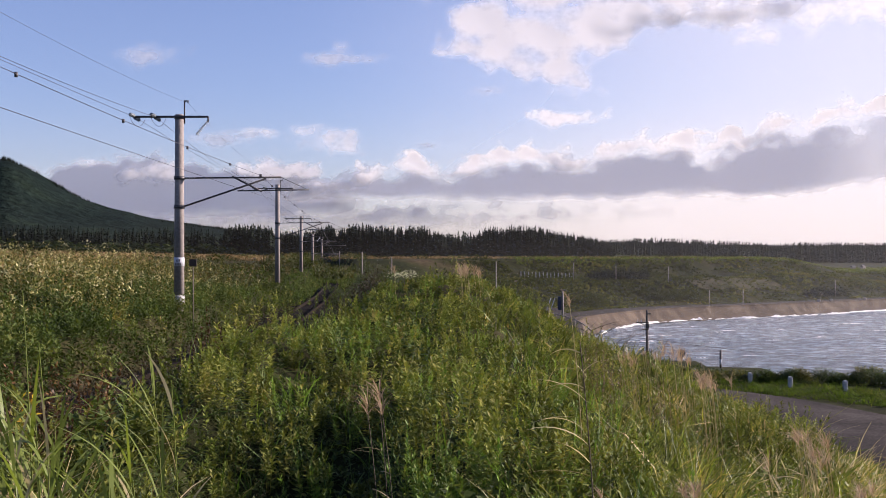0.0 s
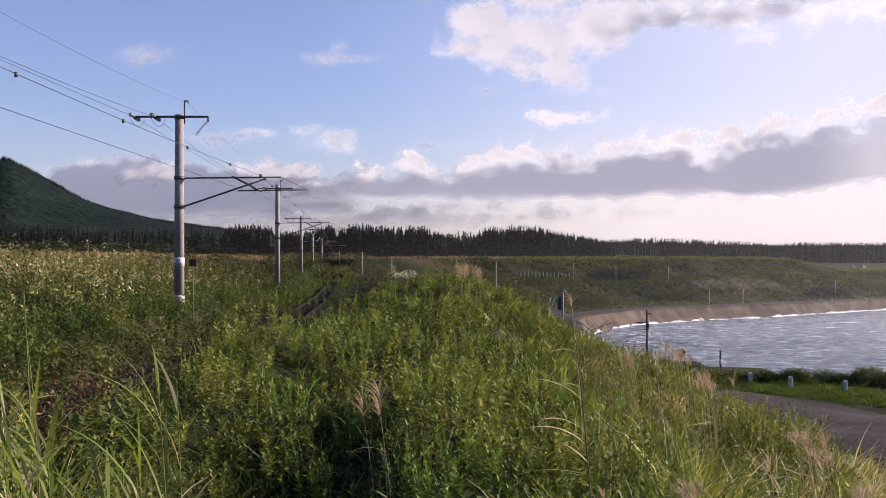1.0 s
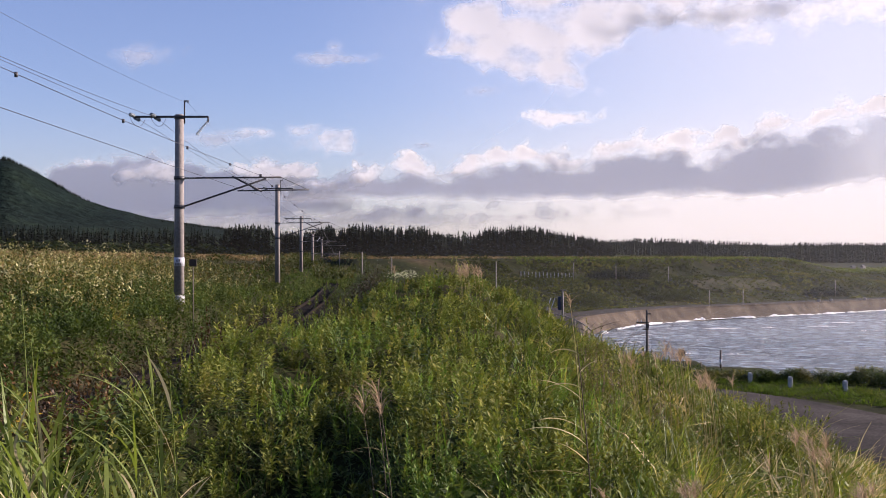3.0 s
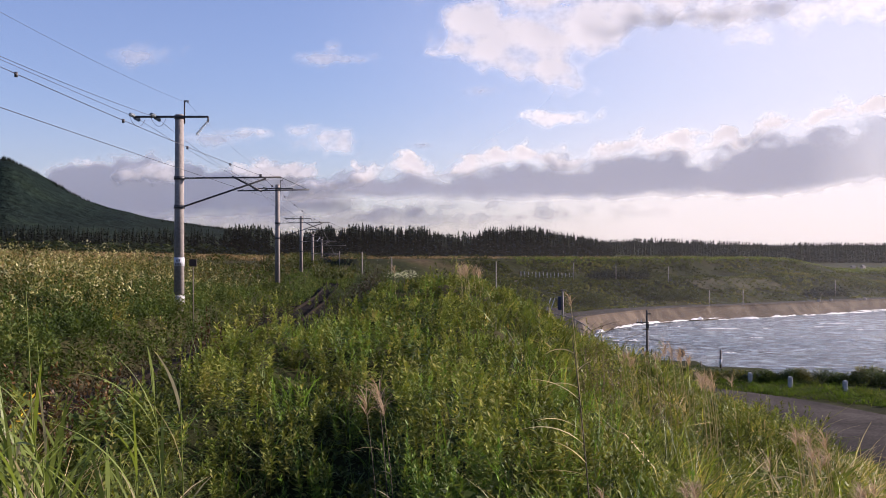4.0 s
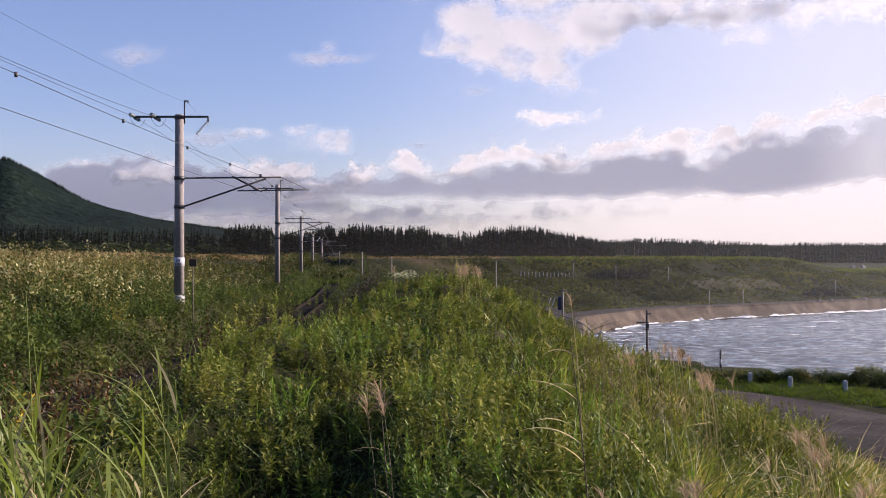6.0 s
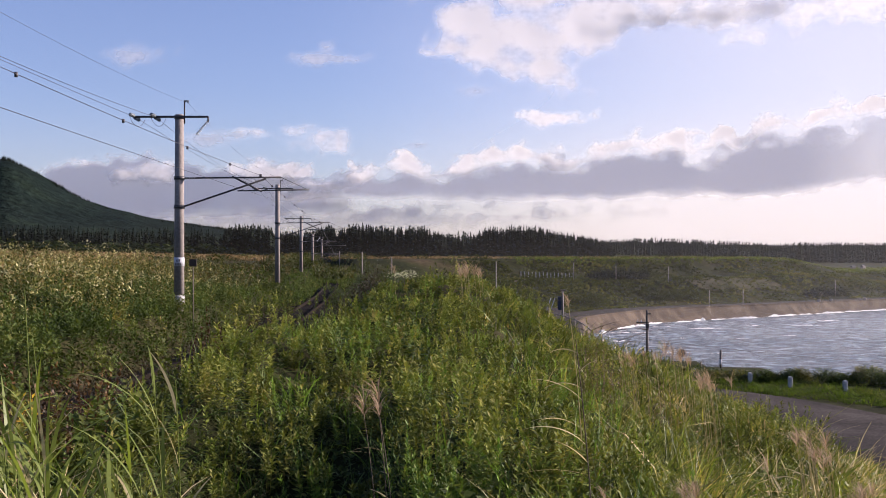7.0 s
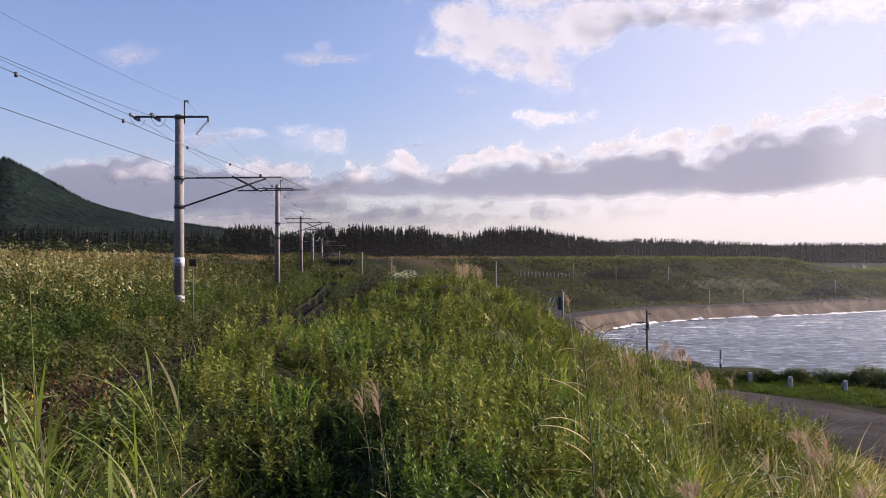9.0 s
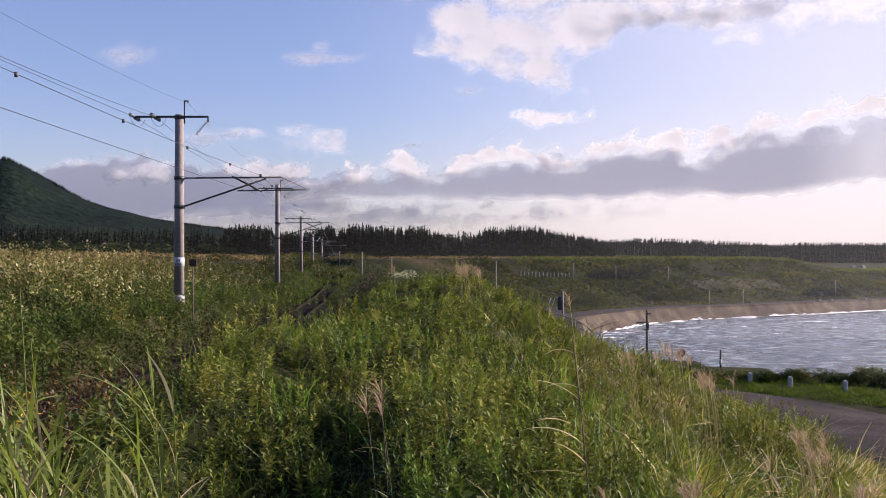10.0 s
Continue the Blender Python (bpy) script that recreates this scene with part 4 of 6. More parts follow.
def shrub_leaves(cx, cy, cz, rx, ry, rz, n, lsize, seed):
    """Leaf clumps filling an uneven rounded crown: many leaves near its skin."""
    g = np.random.default_rng(seed)
    v = g.normal(0, 1, (n, 3))
    v /= np.linalg.norm(v, axis=1)[:, None]
    v[:, 2] = np.abs(v[:, 2]) * 1.0 - 0.12
    r = g.uniform(0.25, 1.0, n) ** 0.6 * (1 + 0.55 * fbm(v[:, 0] * 2.2 + seed, v[:, 1] * 2.2 + v[:, 2] * 2, 3, seed))
    P = np.array([cx, cy, cz]) + v * r[:, None] * np.array([rx, ry, rz])
    az = np.arctan2(v[:, 1], v[:, 0]) + g.normal(0, 0.8, n)
    return blades(P, az, lsize * g.uniform(0.6, 1.4, n), lsize * g.uniform(0.35, 0.6, n), g.uniform(-0.3, 1.2, n), g.uniform(0.2, 1.0, n), 2, LEAF, g.uniform(-0.6, 0.6, n))


def shrub(x, y, w, h, seed, label="dark green leafy shrub at the roadside", leaf=0.11, n=900, group="", material=None, z=None):
    zb = float(ground(np.array(x), np.array(y))) if z is None else z
    t = thing("shrub", pose(x, y, zb - 0.05), label, "shrub", group)
    g = np.random.default_rng(seed)
    bm = bmesh.new()
    for i in range(5):
        a = g.uniform(0, 6.28)
        cyl(bm, (0.05 * math.cos(a), 0.05 * math.sin(a), 0), (w * 0.2 * math.cos(a), w * 0.2 * math.sin(a), h * 0.6), 0.02, 0.008, 6)
    part("stems", bm, M_WOOD, t)
    part_np("foliage", shrub_leaves(0, 0, h * 0.12, w / 2, w / 2.4, h * 0.88, n, leaf, seed), material or M_BUSH, t, "", False)
    return t


def post(name, x, y, z0, z1, r, material, label, category, group="", n=10):
    t = thing(name, pose(x, y, z0), label, category, group)
    part("post", cyl(bmesh.new(), (0, 0, 0), (0, 0, z1 - z0), r, r * 0.95, n), material, t)
    return t


def at(px, py, d):
    """A place from its bearing across the view, its drop and its distance."""
    return (px - 784) / 1761.0 * d, d, 15 + (455 - py) / 1761.0 * d


def reed(x, y, h, nleaf, seed, lean=0.05, lean_az=3.0, plume=0.0, leaf_len=0.7, dry=False, z=None, stalk=None):
    """One tall reed: a jointed stem with long arching leaves, each a part."""
    g = np.random.default_rng(seed)
    zb = float(ground(np.array(x), np.array(y))) if z is None else z
    t = thing("reed", pose(x, y, zb - 0.04), "dry straw-coloured reed with arching leaves" if dry else "tall green reed with long arching leaves", "reed", "reeds in the weeds")
    m = M_DRY if dry else M_REED
    full = h
    h = h * (0.86 if nleaf > 4 and not plume and not dry and seed not in (400, 401, 407) else 1.0)
    s = np.linspace(0, 1, 9)
    cx, cy = math.cos(lean_az), math.sin(lean_az)
    pts = np.stack([cx * lean * h * s ** 2, cy * lean * h * s ** 2, h * s], -1)
    part_np("stem", tube(pts, np.linspace(0.0055, 0.0022, 9), 5), stalk or m, t)
    for i in range(nleaf):
        q = 0.3 + (0.38 if seed in (400, 401) else 0.68) * (i + g.uniform(0, 0.6)) / nleaf
        b = np.array([[cx * lean * h * q * q, cy * lean * h * q * q, h * q]])
        ln = leaf_len * g.uniform(0.7, 1.2) * (1.1 - 0.45 * q)
        if dry and nleaf > 4:
            q = 0.62 + 0.38 * (i + g.uniform(0, 0.6)) / nleaf
            b = np.array([[cx * lean * h * q * q, cy * lean * h * q * q, h * q]])
        V, Q = blades(b, 3.14 + g.normal(0, 0.7 if dry else 1.4), ln, g.uniform(0.008, 0.013) if dry else g.uniform(0.012, 0.022), g.uniform(0.2, 0.9) if dry else g.uniform(1.0, 1.42), g.uniform(0.5, 1.4) if dry else g.uniform(0.35, 1.7), 7, np.array([0.5, 0.9, 1, 0.95, 0.8, 0.6, 0.35, 0.04]), g.uniform(-0.6, 0.6))
        part_np("leaf", (V, Q), M_DRY if g.uniform() < 0.08 else m, t)
    if plume:
        tip = pts[-1]
        V, Q = plume_heads(np.array([tip[0]]), np.array([tip[1]]), np.array([tip[2] - 0.02]), np.array([plume]), seed + 5, 26)
        part_np("plume", (V, Q), M_PLUME, t, "feathery pinkish-buff seed plume")
    return t


def foam(x, y, w, h, seed, rz=0.0, label="streak of white foam on the sea", z=0.12, lump=0.12):
    """A foam patch: a lumpy, ragged streak that floats on the water."""
    nu, nv = 70, 11
    g = np.random.default_rng(seed)
    u, v = np.meshgrid(np.linspace(-1, 1, nu), np.linspace(-1, 1, nv), indexing="ij")
    edge = (1 - u ** 2) ** 0.6 * np.clip(0.4 + 2.2 * fbm(u * 4 + seed, 0 * u, 4, seed), 0.06, 2) * (1 + 0.5 * v * fbm(u * 11 + seed, v * 0, 2, seed + 5))
    mid = 0.8 * fbm(u * 3 + seed, 0 * u, 2, seed + 3)
    X = u * w / 2
    Y = (mid + v * edge) * h / 2
    Z = lump * (1 - v ** 2) * edge * (1 + 1.2 * fbm(u * 14, v * 3, 3, seed + 9)) - 0.04
    ob = mesh_np("foam", np.stack([X, Y, Z], -1), grid_quads(nu, nv), M_FOAM, True)
    ob.matrix_basis = pose(x, y, z, 0, 0, rz)
    return tagged(ob, label, "foam", "foam on the sea")


# ==== the place ====
SLINE = smooth_line(SHORE[4:], 400)
build_ground()
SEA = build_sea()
build_road()
build_sea_wall()
hill("mountain", "dark forested mountain slope far inland", -2600, -100, 1700, 3300, mountain_z, 180, 90, M_ROCK)
hill("wooded_hill", "low dark wooded hills along the horizon", -900, 1500, 700, 1600, far_hill_z, 160, 50, M_ROCK)
build_track()
for my, mx, mz in MASTS[1:]:
    zb = float(ground(np.array(mx), np.array(my)))
    catenary_pole(mx, my, mz, zb - 0.1, 2, my < 40)
build_wires()
build_clouds()


def on_mound(x, y, g):
    return (x > -4.25 + 0.75 * sstep(16, 24, y) + curve(y) * 0.5 + 0.3 * g.normal(0, 1, len(x)) ** 2) & (x < 2.4 + g.normal(0, 0.7, len(x)) + 0.05 * y)


def on_slope(x, y, g):
    return (x > 1.4 + g.normal(0, 0.8, len(x)) + 0.03 * y) & (x < 13.3)


def west(x, y, g):
    return x < TRACK_X + curve(y) - 5.0


def along_line(n, d0, d1, o0, o1, seed):
    """Plan points beside the railway, at offsets from its centre line."""
    g = np.random.default_rng(seed)
    y = d0 * (d1 / d0) ** g.uniform(0, 1, n)
    x = TRACK_X + curve(y) + g.uniform(o0, o1, n)
    ok = x > -0.48 * y - 1
    return x[ok], y[ok]


def corridor(x, y):
    """Weeds stay low along the cleared strip beside the far line."""
    return 1 - 0.6 * sstep(42, 62, y) * sstep(-16, -9, x - TRACK_X - curve(y))


# the bank
def hollow(x, y):
    """The shaded dip before the bank's crest."""
    return np.exp(-((x + 1.35) / 0.95) ** 2 - ((y - 8.0) / 2.6) ** 2)


def bushes(d0, d1, x0, x1, cell, keep, seed):
    """Feet of bushes, one to a cell of a loose grid, so that dark gaps stay between them."""
    g = np.random.default_rng(seed)
    X, Y = np.meshgrid(np.arange(x0, x1, cell), np.arange(d0, d1, cell * 1.15), indexing="ij")
    x, y = (X + g.uniform(-0.38, 0.38, X.shape) * cell).ravel(), (Y + g.uniform(-0.38, 0.38, X.shape) * cell).ravel()
    ok = (np.abs(x) < 0.46 * y + 1.2) & keep(x, y, g) & (g.uniform(0, 1, x.shape) > 0.15 * hollow(x, y))
    return x[ok], y[ok]


def mugwort(d0, d1, cell, seed, stems, nleaf, lsize, keep, material, size=(0.5, 1.15), label="dense green leafy mugwort bushes covering the bank"):
    """Bushy plants: leafy spires splayed from one foot into a dome."""
    cx, cy = bushes(d0, d1, -4.7, 9.5, cell, keep, seed)
    g = np.random.default_rng(seed + 1)
    tall = g.uniform(*size, len(cx)) * (0.55 + 0.75 * np.clip(0.5 + 1.5 * fbm(cx / 1.5, cy / 2.1, 2, 79), 0, 1)) * (1 - 0.25 * hollow(cx, cy)) * (1 + 0.28 * np.exp(-((cx - 0.7) / 0.6) ** 2 - ((cy - 9.0) / 3.0) ** 2)) * (1 - 0.45 * sstep(22, 32, cy) * sstep(0.5, -1.5, cx))
    x, y, h, leans = bush_stems(cx, cy, tall * 0.95, stems, seed + 1, 0.3 * cell, 0.27)
    V, Q = weeds(x, y, h, nleaf, lsize, seed + 2, pitch=(-0.15, 0.75), narrow=0.34, taper=0.45, leans=leans, spike=int(nleaf * 0.22), start=0.3)
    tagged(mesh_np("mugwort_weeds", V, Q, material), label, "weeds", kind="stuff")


def bank_only(x, y, g):
    return on_mound(x, y, g) & (y < 45 + g.normal(0, 1, len(x)))


def slope_patches(x, y, g):
    return on_slope(x, y, g) & (x < 0.36 * y + 0.6) & ((fbm(x / 1.8, y / 2.6, 2, 88) > 0.02) | (np.abs(x - 0.335 * y) < 0.028 * y)) & (y < 40)


def low_cover(n, d0, d1, seed, nleaf, lsize):
    x, y = scatter(n, d0, d1, -4.6, 7, lambda x, y, g: (on_mound(x, y, g) | (y < 5.6)) & (y < 42), 1.0, seed)
    tagged(mesh_np("low_weeds", *weeds(x, y, np.random.default_rng(seed).uniform(0.2, 0.42, len(x)), nleaf, lsize, seed + 2, pitch=(0.0, 0.8), narrow=0.36, stems=2, splay=0.6), M_BUSH), "low dark green weeds under the mugwort", "weeds", kind="stuff")


mugwort(3.9, 8.0, 0.55, 1, 13, 30, 0.1, bank_only, M_WEED, (0.35, 1.2))
mugwort(8.0, 14.0, 0.62, 101, 13, 28, 0.092, bank_only, M_WEED, (0.35, 1.2))
mugwort(14.0, 24.0, 0.8, 121, 13, 24, 0.105, bank_only, M_WEED, (0.35, 1.2))
mugwort(24.0, 46.0, 1.0, 151, 13, 18, 0.135, bank_only, M_WEED, (0.4, 1.2))
mugwort(5.0, 12.0, 0.6, 161, 12, 28, 0.092, slope_patches, M_WEED, (0.45, 0.95), "leafy mugwort bushes among the slope grass")
mugwort(12.0, 40.0, 0.85, 171, 12, 20, 0.115, slope_patches, M_WEED, (0.55, 1.1), "leafy mugwort bushes among the slope grass")
gb = np.random.default_rng(181)
cy = gb.uniform(15.5, 20.0, 34)
cx = gb.uniform(0.285, 0.372, 34) * cy
x, y, h, leans = bush_stems(cx, cy, gb.uniform(1.0, 1.35, 34), 13, 182, 0.25, 0.32)
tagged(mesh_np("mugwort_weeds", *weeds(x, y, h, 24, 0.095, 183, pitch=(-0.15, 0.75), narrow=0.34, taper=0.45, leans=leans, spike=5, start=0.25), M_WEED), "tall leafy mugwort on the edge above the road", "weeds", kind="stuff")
x, y = scatter(2200, 5.2, 13.0, -3.0, 0.6, None, 1.0, 261)
tagged(mesh_np("low_weeds", *weeds(x, y, np.random.default_rng(262).uniform(0.12, 0.34, len(x)), 10, 0.07, 263, pitch=(0.0, 0.8), narrow=0.4, stems=1, splay=0.6), M_BUSH), "low dark green weeds in the shaded hollow", "weeds", kind="stuff")
low_cover(1500, 3.8, 10.0, 201, 12, 0.07)
low_cover(900, 3.4, 5.6, 251, 14, 0.06)
low_cover(1800, 10.0, 46.0, 301, 9, 0.12)
x, y = scatter(900, 4.0, 40, -4.4, 5, on_mound, 1.0, 91)
tagged(mesh_np("bank_grass", *tufts(x, y, rng.uniform(0.5, 0.95, len(x)), 5, 0.013, 92, 0.35), M_GRASS_LUSH), "thin grass blades between the mugwort", "grass", kind="stuff")
x, y = scatter(6400, 4.0, 46, 0.0, 13.3, lambda x, y, g: on_slope(x, y, g) & (fbm(x / 0.7, y / 1.1, 2, 77) > -0.2 + 0.1 * g.normal(0, 1, len(x))), 1.0, 3)
tagged(mesh_np("slope_grass", *tufts(x, y, rng.uniform(0.35, 0.95, len(x)) * (0.5 + 0.9 * np.clip(0.5 + 1.5 * fbm(x / 1.1, y / 1.7, 2, 78), 0, 1)), 8, np.clip(0.0014 * y, 0.010, 0.032), 4), M_GRASS), "coarse yellow-green grass on the slope above the road", "grass", kind="stuff")


x, y = along_line(4200, 9, 62, -2.4, 2.7, 95)
open_bed = (y < 40) | (np.abs(x - TRACK_X - curve(y)) > 0.8) | (rng.uniform(0, 1, len(x)) < 0.3)
x, y = x[open_bed], y[open_bed]
tagged(mesh_np("track_weeds", *weeds(x, y, rng.uniform(0.2, 0.55, len(x)) * (0.5 + 1.2 * np.clip(0.5 + fbm(x / 2, y / 4, 2, 96), 0, 1)), 11, 0.14, 97, stems=1, splay=0.4, narrow=0.35), M_THICKET), "brown-green weeds growing over the ballast", "weeds", kind="stuff")
x, y = along_line(2400, 58, 150, -2.6, 3.4, 197)
open_bed = (y > 105) | (np.abs(x - TRACK_X - curve(y)) > 0.9) | (rng.uniform(0, 1, len(x)) < 0.12)
x, y = x[open_bed], y[open_bed]
tagged(mesh_np("track_weeds", *weeds(x, y, rng.uniform(0.5, 1.0, len(x)), 10, 0.26, 198, stems=1, splay=0.4, narrow=0.4), M_FIELD), "tall green weeds hiding the far track", "weeds", kind="stuff")
x, y = along_line(1500, 115, 330, -9, 9, 297)
tagged(mesh_np("line_scrub", *weeds(x, y, rng.uniform(0.7, 1.8, len(x)), 10, 0.6, 298, stems=1, splay=0.4, narrow=0.5), M_MEADOW), "rough scrub over the far end of the line", "weeds", kind="stuff")
x, y = along_line(3600, 10, 70, -6.5, -1.9, 98)
tagged(mesh_np("slope_foot_weeds", *weeds(x, y, rng.uniform(0.5, 1.0, len(x)) * corridor(x, y), 14, 0.19, 99, pitch=(0.0, 0.9), stems=1, splay=0.5, narrow=0.42), M_FIELD), "dark leafy weeds at the foot of the slope beside the line", "weeds", kind="stuff")
# brighter lance-leaved plants and dark trailing leaves among the mugwort
cx, cy = scatter(210, 4.6, 26, -3.6, 6.4, lambda x, y, g: (x > -3.4) & (x < 2.2 + 0.2 * y) & (fbm(x / 1.4, y / 2.0, 2, 141) > 0.05), 1.0, 140)
g8 = np.random.default_rng(144)
cx, cy = np.concatenate([cx, g8.uniform(-0.15, 0.45, 16)]), np.concatenate([cy, g8.uniform(5.8, 8.5, 16)])
x, y, h, leans = bush_stems(cx, cy, rng.uniform(0.75, 1.1, len(cx)), 6, 142, 0.12, 0.3)
tagged(mesh_np("goldenrod", *weeds(x, y, h, 40, 0.08, 143, pitch=(0.2, 0.9), narrow=0.17, taper=0.6, leans=leans, spike=6), M_GOLDENROD), "bright green lance-leaved goldenrod among the mugwort", "weeds", kind="stuff")
x, y = scatter(1500, 4.6, 34, -4.0, 4.0, lambda x, y, g: on_mound(x, y, g) & (x < 0.2) & (fbm(x / 1.6, y / 2.2, 3, 151) > 0.12), 1.0, 150)
tagged(mesh_np("trailing_weeds", *weeds(x, y, rng.uniform(0.35, 0.8, len(x)), 22, 0.085, 152, pitch=(-0.2, 0.7), narrow=0.7, stems=2, splay=0.7, taper=0.3), M_FIELD), "dark broad leaves trailing over the bank", "weeds", kind="stuff")
# russet dock along the edge of the bank
for i, (cx, cy, n, r) in enumerate(((-3.1, 7.8, 16, 0.22), (-3.2, 8.8, 14, 0.25), (-3.3, 13.4, 16, 0.3), (-3.3, 17.6, 12, 0.3))):
    g3 = np.random.default_rng(700 + i)
    x, y = cx + g3.normal(0, r * 0.6, n), cy + g3.normal(0, r, n)
    tagged(mesh_np("dock_stalks", *weeds(x, y, g3.uniform(0.5, 0.8, n), 34, 0.04, 710 + i, pitch=(0.2, 1.3), narrow=0.6, splay=0.25, taper=0.2), M_DOCK), "russet dock stalks gone to seed on the bank edge", "weeds", kind="stuff")
# yellow goldenrod and a russet dry patch behind the reeds
for px, py, d, n, r, m, label in ((24, 655, 9.0, 9, 0.09, M_YELLOW_FLOWER, "yellow goldenrod flowers beside the line"), (12, 688, 9.0, 9, 0.08, M_DOCK, "russet withered dock beside the line"), (135, 655, 11.0, 30, 0.22, M_DOCK, "russet withered dock beside the line"), (90, 672, 11.0, 26, 0.2, M_DOCK, "russet withered dock beside the line"), (382, 592, 20.0, 26, 0.25, M_DOCK, "russet withered dock beside the line"), (470, 566, 30.0, 26, 0.5, M_DOCK, "russet withered dock beside the line"), (30, 682, 10.5, 20, 0.2, M_DOCK, "russet withered dock beside the line")):
    X, Y, zt = at(px, py, d)
    g7 = np.random.default_rng(px)
    x, y = X + g7.normal(0, r, n), Y + g7.normal(0, 0.2, n)
    tagged(mesh_np("goldenrod_flowers" if m is M_YELLOW_FLOWER else "dock_stalks", *weeds(x, y, (zt + 0.1 - ground(x, y)) * g7.uniform(0.9, 1.05, n), 44, 0.05, px + 1, pitch=(-0.2, 1.0), narrow=0.5, splay=0.08, taper=0.1), m), label, "weeds", kind="stuff")
# the field west of the line
x, y = scatter(8000, 14, 120, -70, -5, west, 1.0, 5)
tagged(mesh_np("field_weeds", *weeds(x, y, rng.uniform(0.5, 1.05, len(x)) * (0.4 + 0.9 * np.clip(0.5 + 1.6 * fbm(x / 1.6, y / 2.2, 2, 34), 0, 1)) * corridor(x, y), 12, 0.2, 6, pitch=(0.1, 1.0), narrow=0.5, stems=1, splay=0.4), M_FIELD), "broad-leaved green weeds beside the railway", "weeds", kind="stuff")


for n, d0, d1, stems, nleaf, ls, sd in ((1650, 15, 60, 6, 10, 0.17, 560), (900, 60, 130, 5, 8, 0.28, 570)):
    cx, cy = scatter(n, d0, d1, -70, -9, lambda x, y, g: (x - TRACK_X - curve(y)) < -4.4, 1.0, sd)
    x, y, h, leans = bush_stems(cx, cy, rng.uniform(0.8, 1.45, len(cx)) * (0.45 + 1.1 * np.clip(0.5 + 1.6 * fbm(cx / 1.9, cy / 2.6, 2, 33), 0, 1)) * (1 - 0.5 * sstep(45, 75, cy)) * corridor(cx, cy), stems, sd + 1, 0.15, 0.5)
    tagged(mesh_np("knotweed_bushes", *weeds(x, y, h, nleaf, ls, sd + 2, pitch=(-0.1, 0.8), narrow=0.55, taper=0.5, leans=leans), M_FIELD), "leafy green knotweed bushes in the field", "weeds", kind="stuff")


x, y = along_line(5200, 12, 130, -6.2, -2.2, 35)
tagged(mesh_np("line_side_weeds", *weeds(x, y, rng.uniform(0.45, 0.95, len(x)) * corridor(x, y), 10, 0.18, 36, pitch=(0.0, 0.9), narrow=0.42, stems=1, splay=0.45), M_FIELD), "dark green weeds on the slope beside the line", "weeds", kind="stuff")


def upper_field(x, y, g):
    xt = x - TRACK_X - curve(y)
    return (xt < -5.0 - 6 * g.uniform(0, 1, len(x))) & (fbm(x / 9, y / 9, 3, 12) > -0.22 + 0.02 * (xt + 12))


x, y = scatter(7000, 20, 110, -75, -9, upper_field, 1.0, 15)
hh = rng.uniform(1.2, 2.0, len(x)) * (0.5 + 1.0 * np.clip(0.5 + 1.6 * fbm(x / 1.7, y / 2.4, 2, 19), 0, 1)) * (1 - 0.62 * sstep(-0.34, -0.2, x / y))
tagged(mesh_np("tall_field_weeds", *weeds(x, y, hh, 12, 0.18, 16, narrow=0.45), M_YELLOWED), "tall yellowing weeds gone to flower in the field", "weeds", kind="stuff")
xn, yn = along_line(1500, 21, 62, -11.0, -3.4, 25)
hn = np.random.default_rng(26).uniform(0.9, 1.5, len(xn)) * (0.55 + 0.75 * np.clip(0.5 + 1.6 * fbm(xn / 1.5, yn / 2.2, 2, 27), 0, 1)) * (1 - 0.35 * sstep(30, 55, yn))
tagged(mesh_np("tall_field_weeds", *weeds(xn, yn, hn, 14, 0.13, 28, narrow=0.45), M_YELLOWED), "tall yellowing weeds gone to flower beside the mast", "weeds", kind="stuff")
x, y, hh = np.concatenate([x, xn]), np.concatenate([y, yn]), np.concatenate([hh, hn])
g0 = np.random.default_rng(18)
sel = g0.uniform(0, 1, len(x)) < np.where(y < 55, 0.17, 0.1)
fx, fy, fz = x[sel], y[sel], ground(x[sel], y[sel]) + hh[sel]
fl = []
for i in range(11):
    b = np.stack([fx + g0.normal(0, 0.06, len(fx)), fy + g0.normal(0, 0.06, len(fx)), fz - g0.uniform(0.0, 0.3, len(fx))], -1)
    fl.append(blades(b, g0.uniform(0, 6.28, len(fx)), g0.uniform(0.05, 0.13, len(fx)), g0.uniform(0.03, 0.075, len(fx)), g0.uniform(0, 1.4, len(fx)), 0.6, 2, np.array([0.6, 1, 0.3])))
tagged(mesh_np("field_flowers", *join_np(fl), M_FLOWER), "cream flower heads of the tall field weeds", "flowers", kind="stuff")

# far land: scrub, brown field grass, woods
def scrub_land(x, y, g):
    s = shore_dist(x, y)
    return (s > 14) & (s < 52) & (fbm(x / 16, y / 16, 3, 44) > -0.1)


def bush_field(name, label, x, y, w, seed, material=M_BUSH, per=24, leaf=0.46):
    """Far scrub: clumps of coarse leaves joined into one cover."""
    out = []
    g = np.random.default_rng(seed)
    z = ground(x, y)
    for i in range(per):
        v = g.normal(0, 1, (len(x), 3))
        v /= np.linalg.norm(v, axis=1)[:, None]
        v[:, 2] = np.abs(v[:, 2])
        b = np.stack([x, y, z], -1) + v * (w * g.uniform(0.6, 1.0, len(x)))[:, None] * np.array([1, 1, 0.8])
        out.append(blades(b, np.arctan2(v[:, 1], v[:, 0]), leaf * w * g.uniform(0.5, 1, len(x)), leaf * w * 0.7, g.uniform(-0.2, 0.9, len(x)), 0.7, 2, LEAF, g.uniform(-0.6, 0.6, len(x))))
    tagged(mesh_np(name, *join_np(out), material), label, "scrub", kind="stuff")


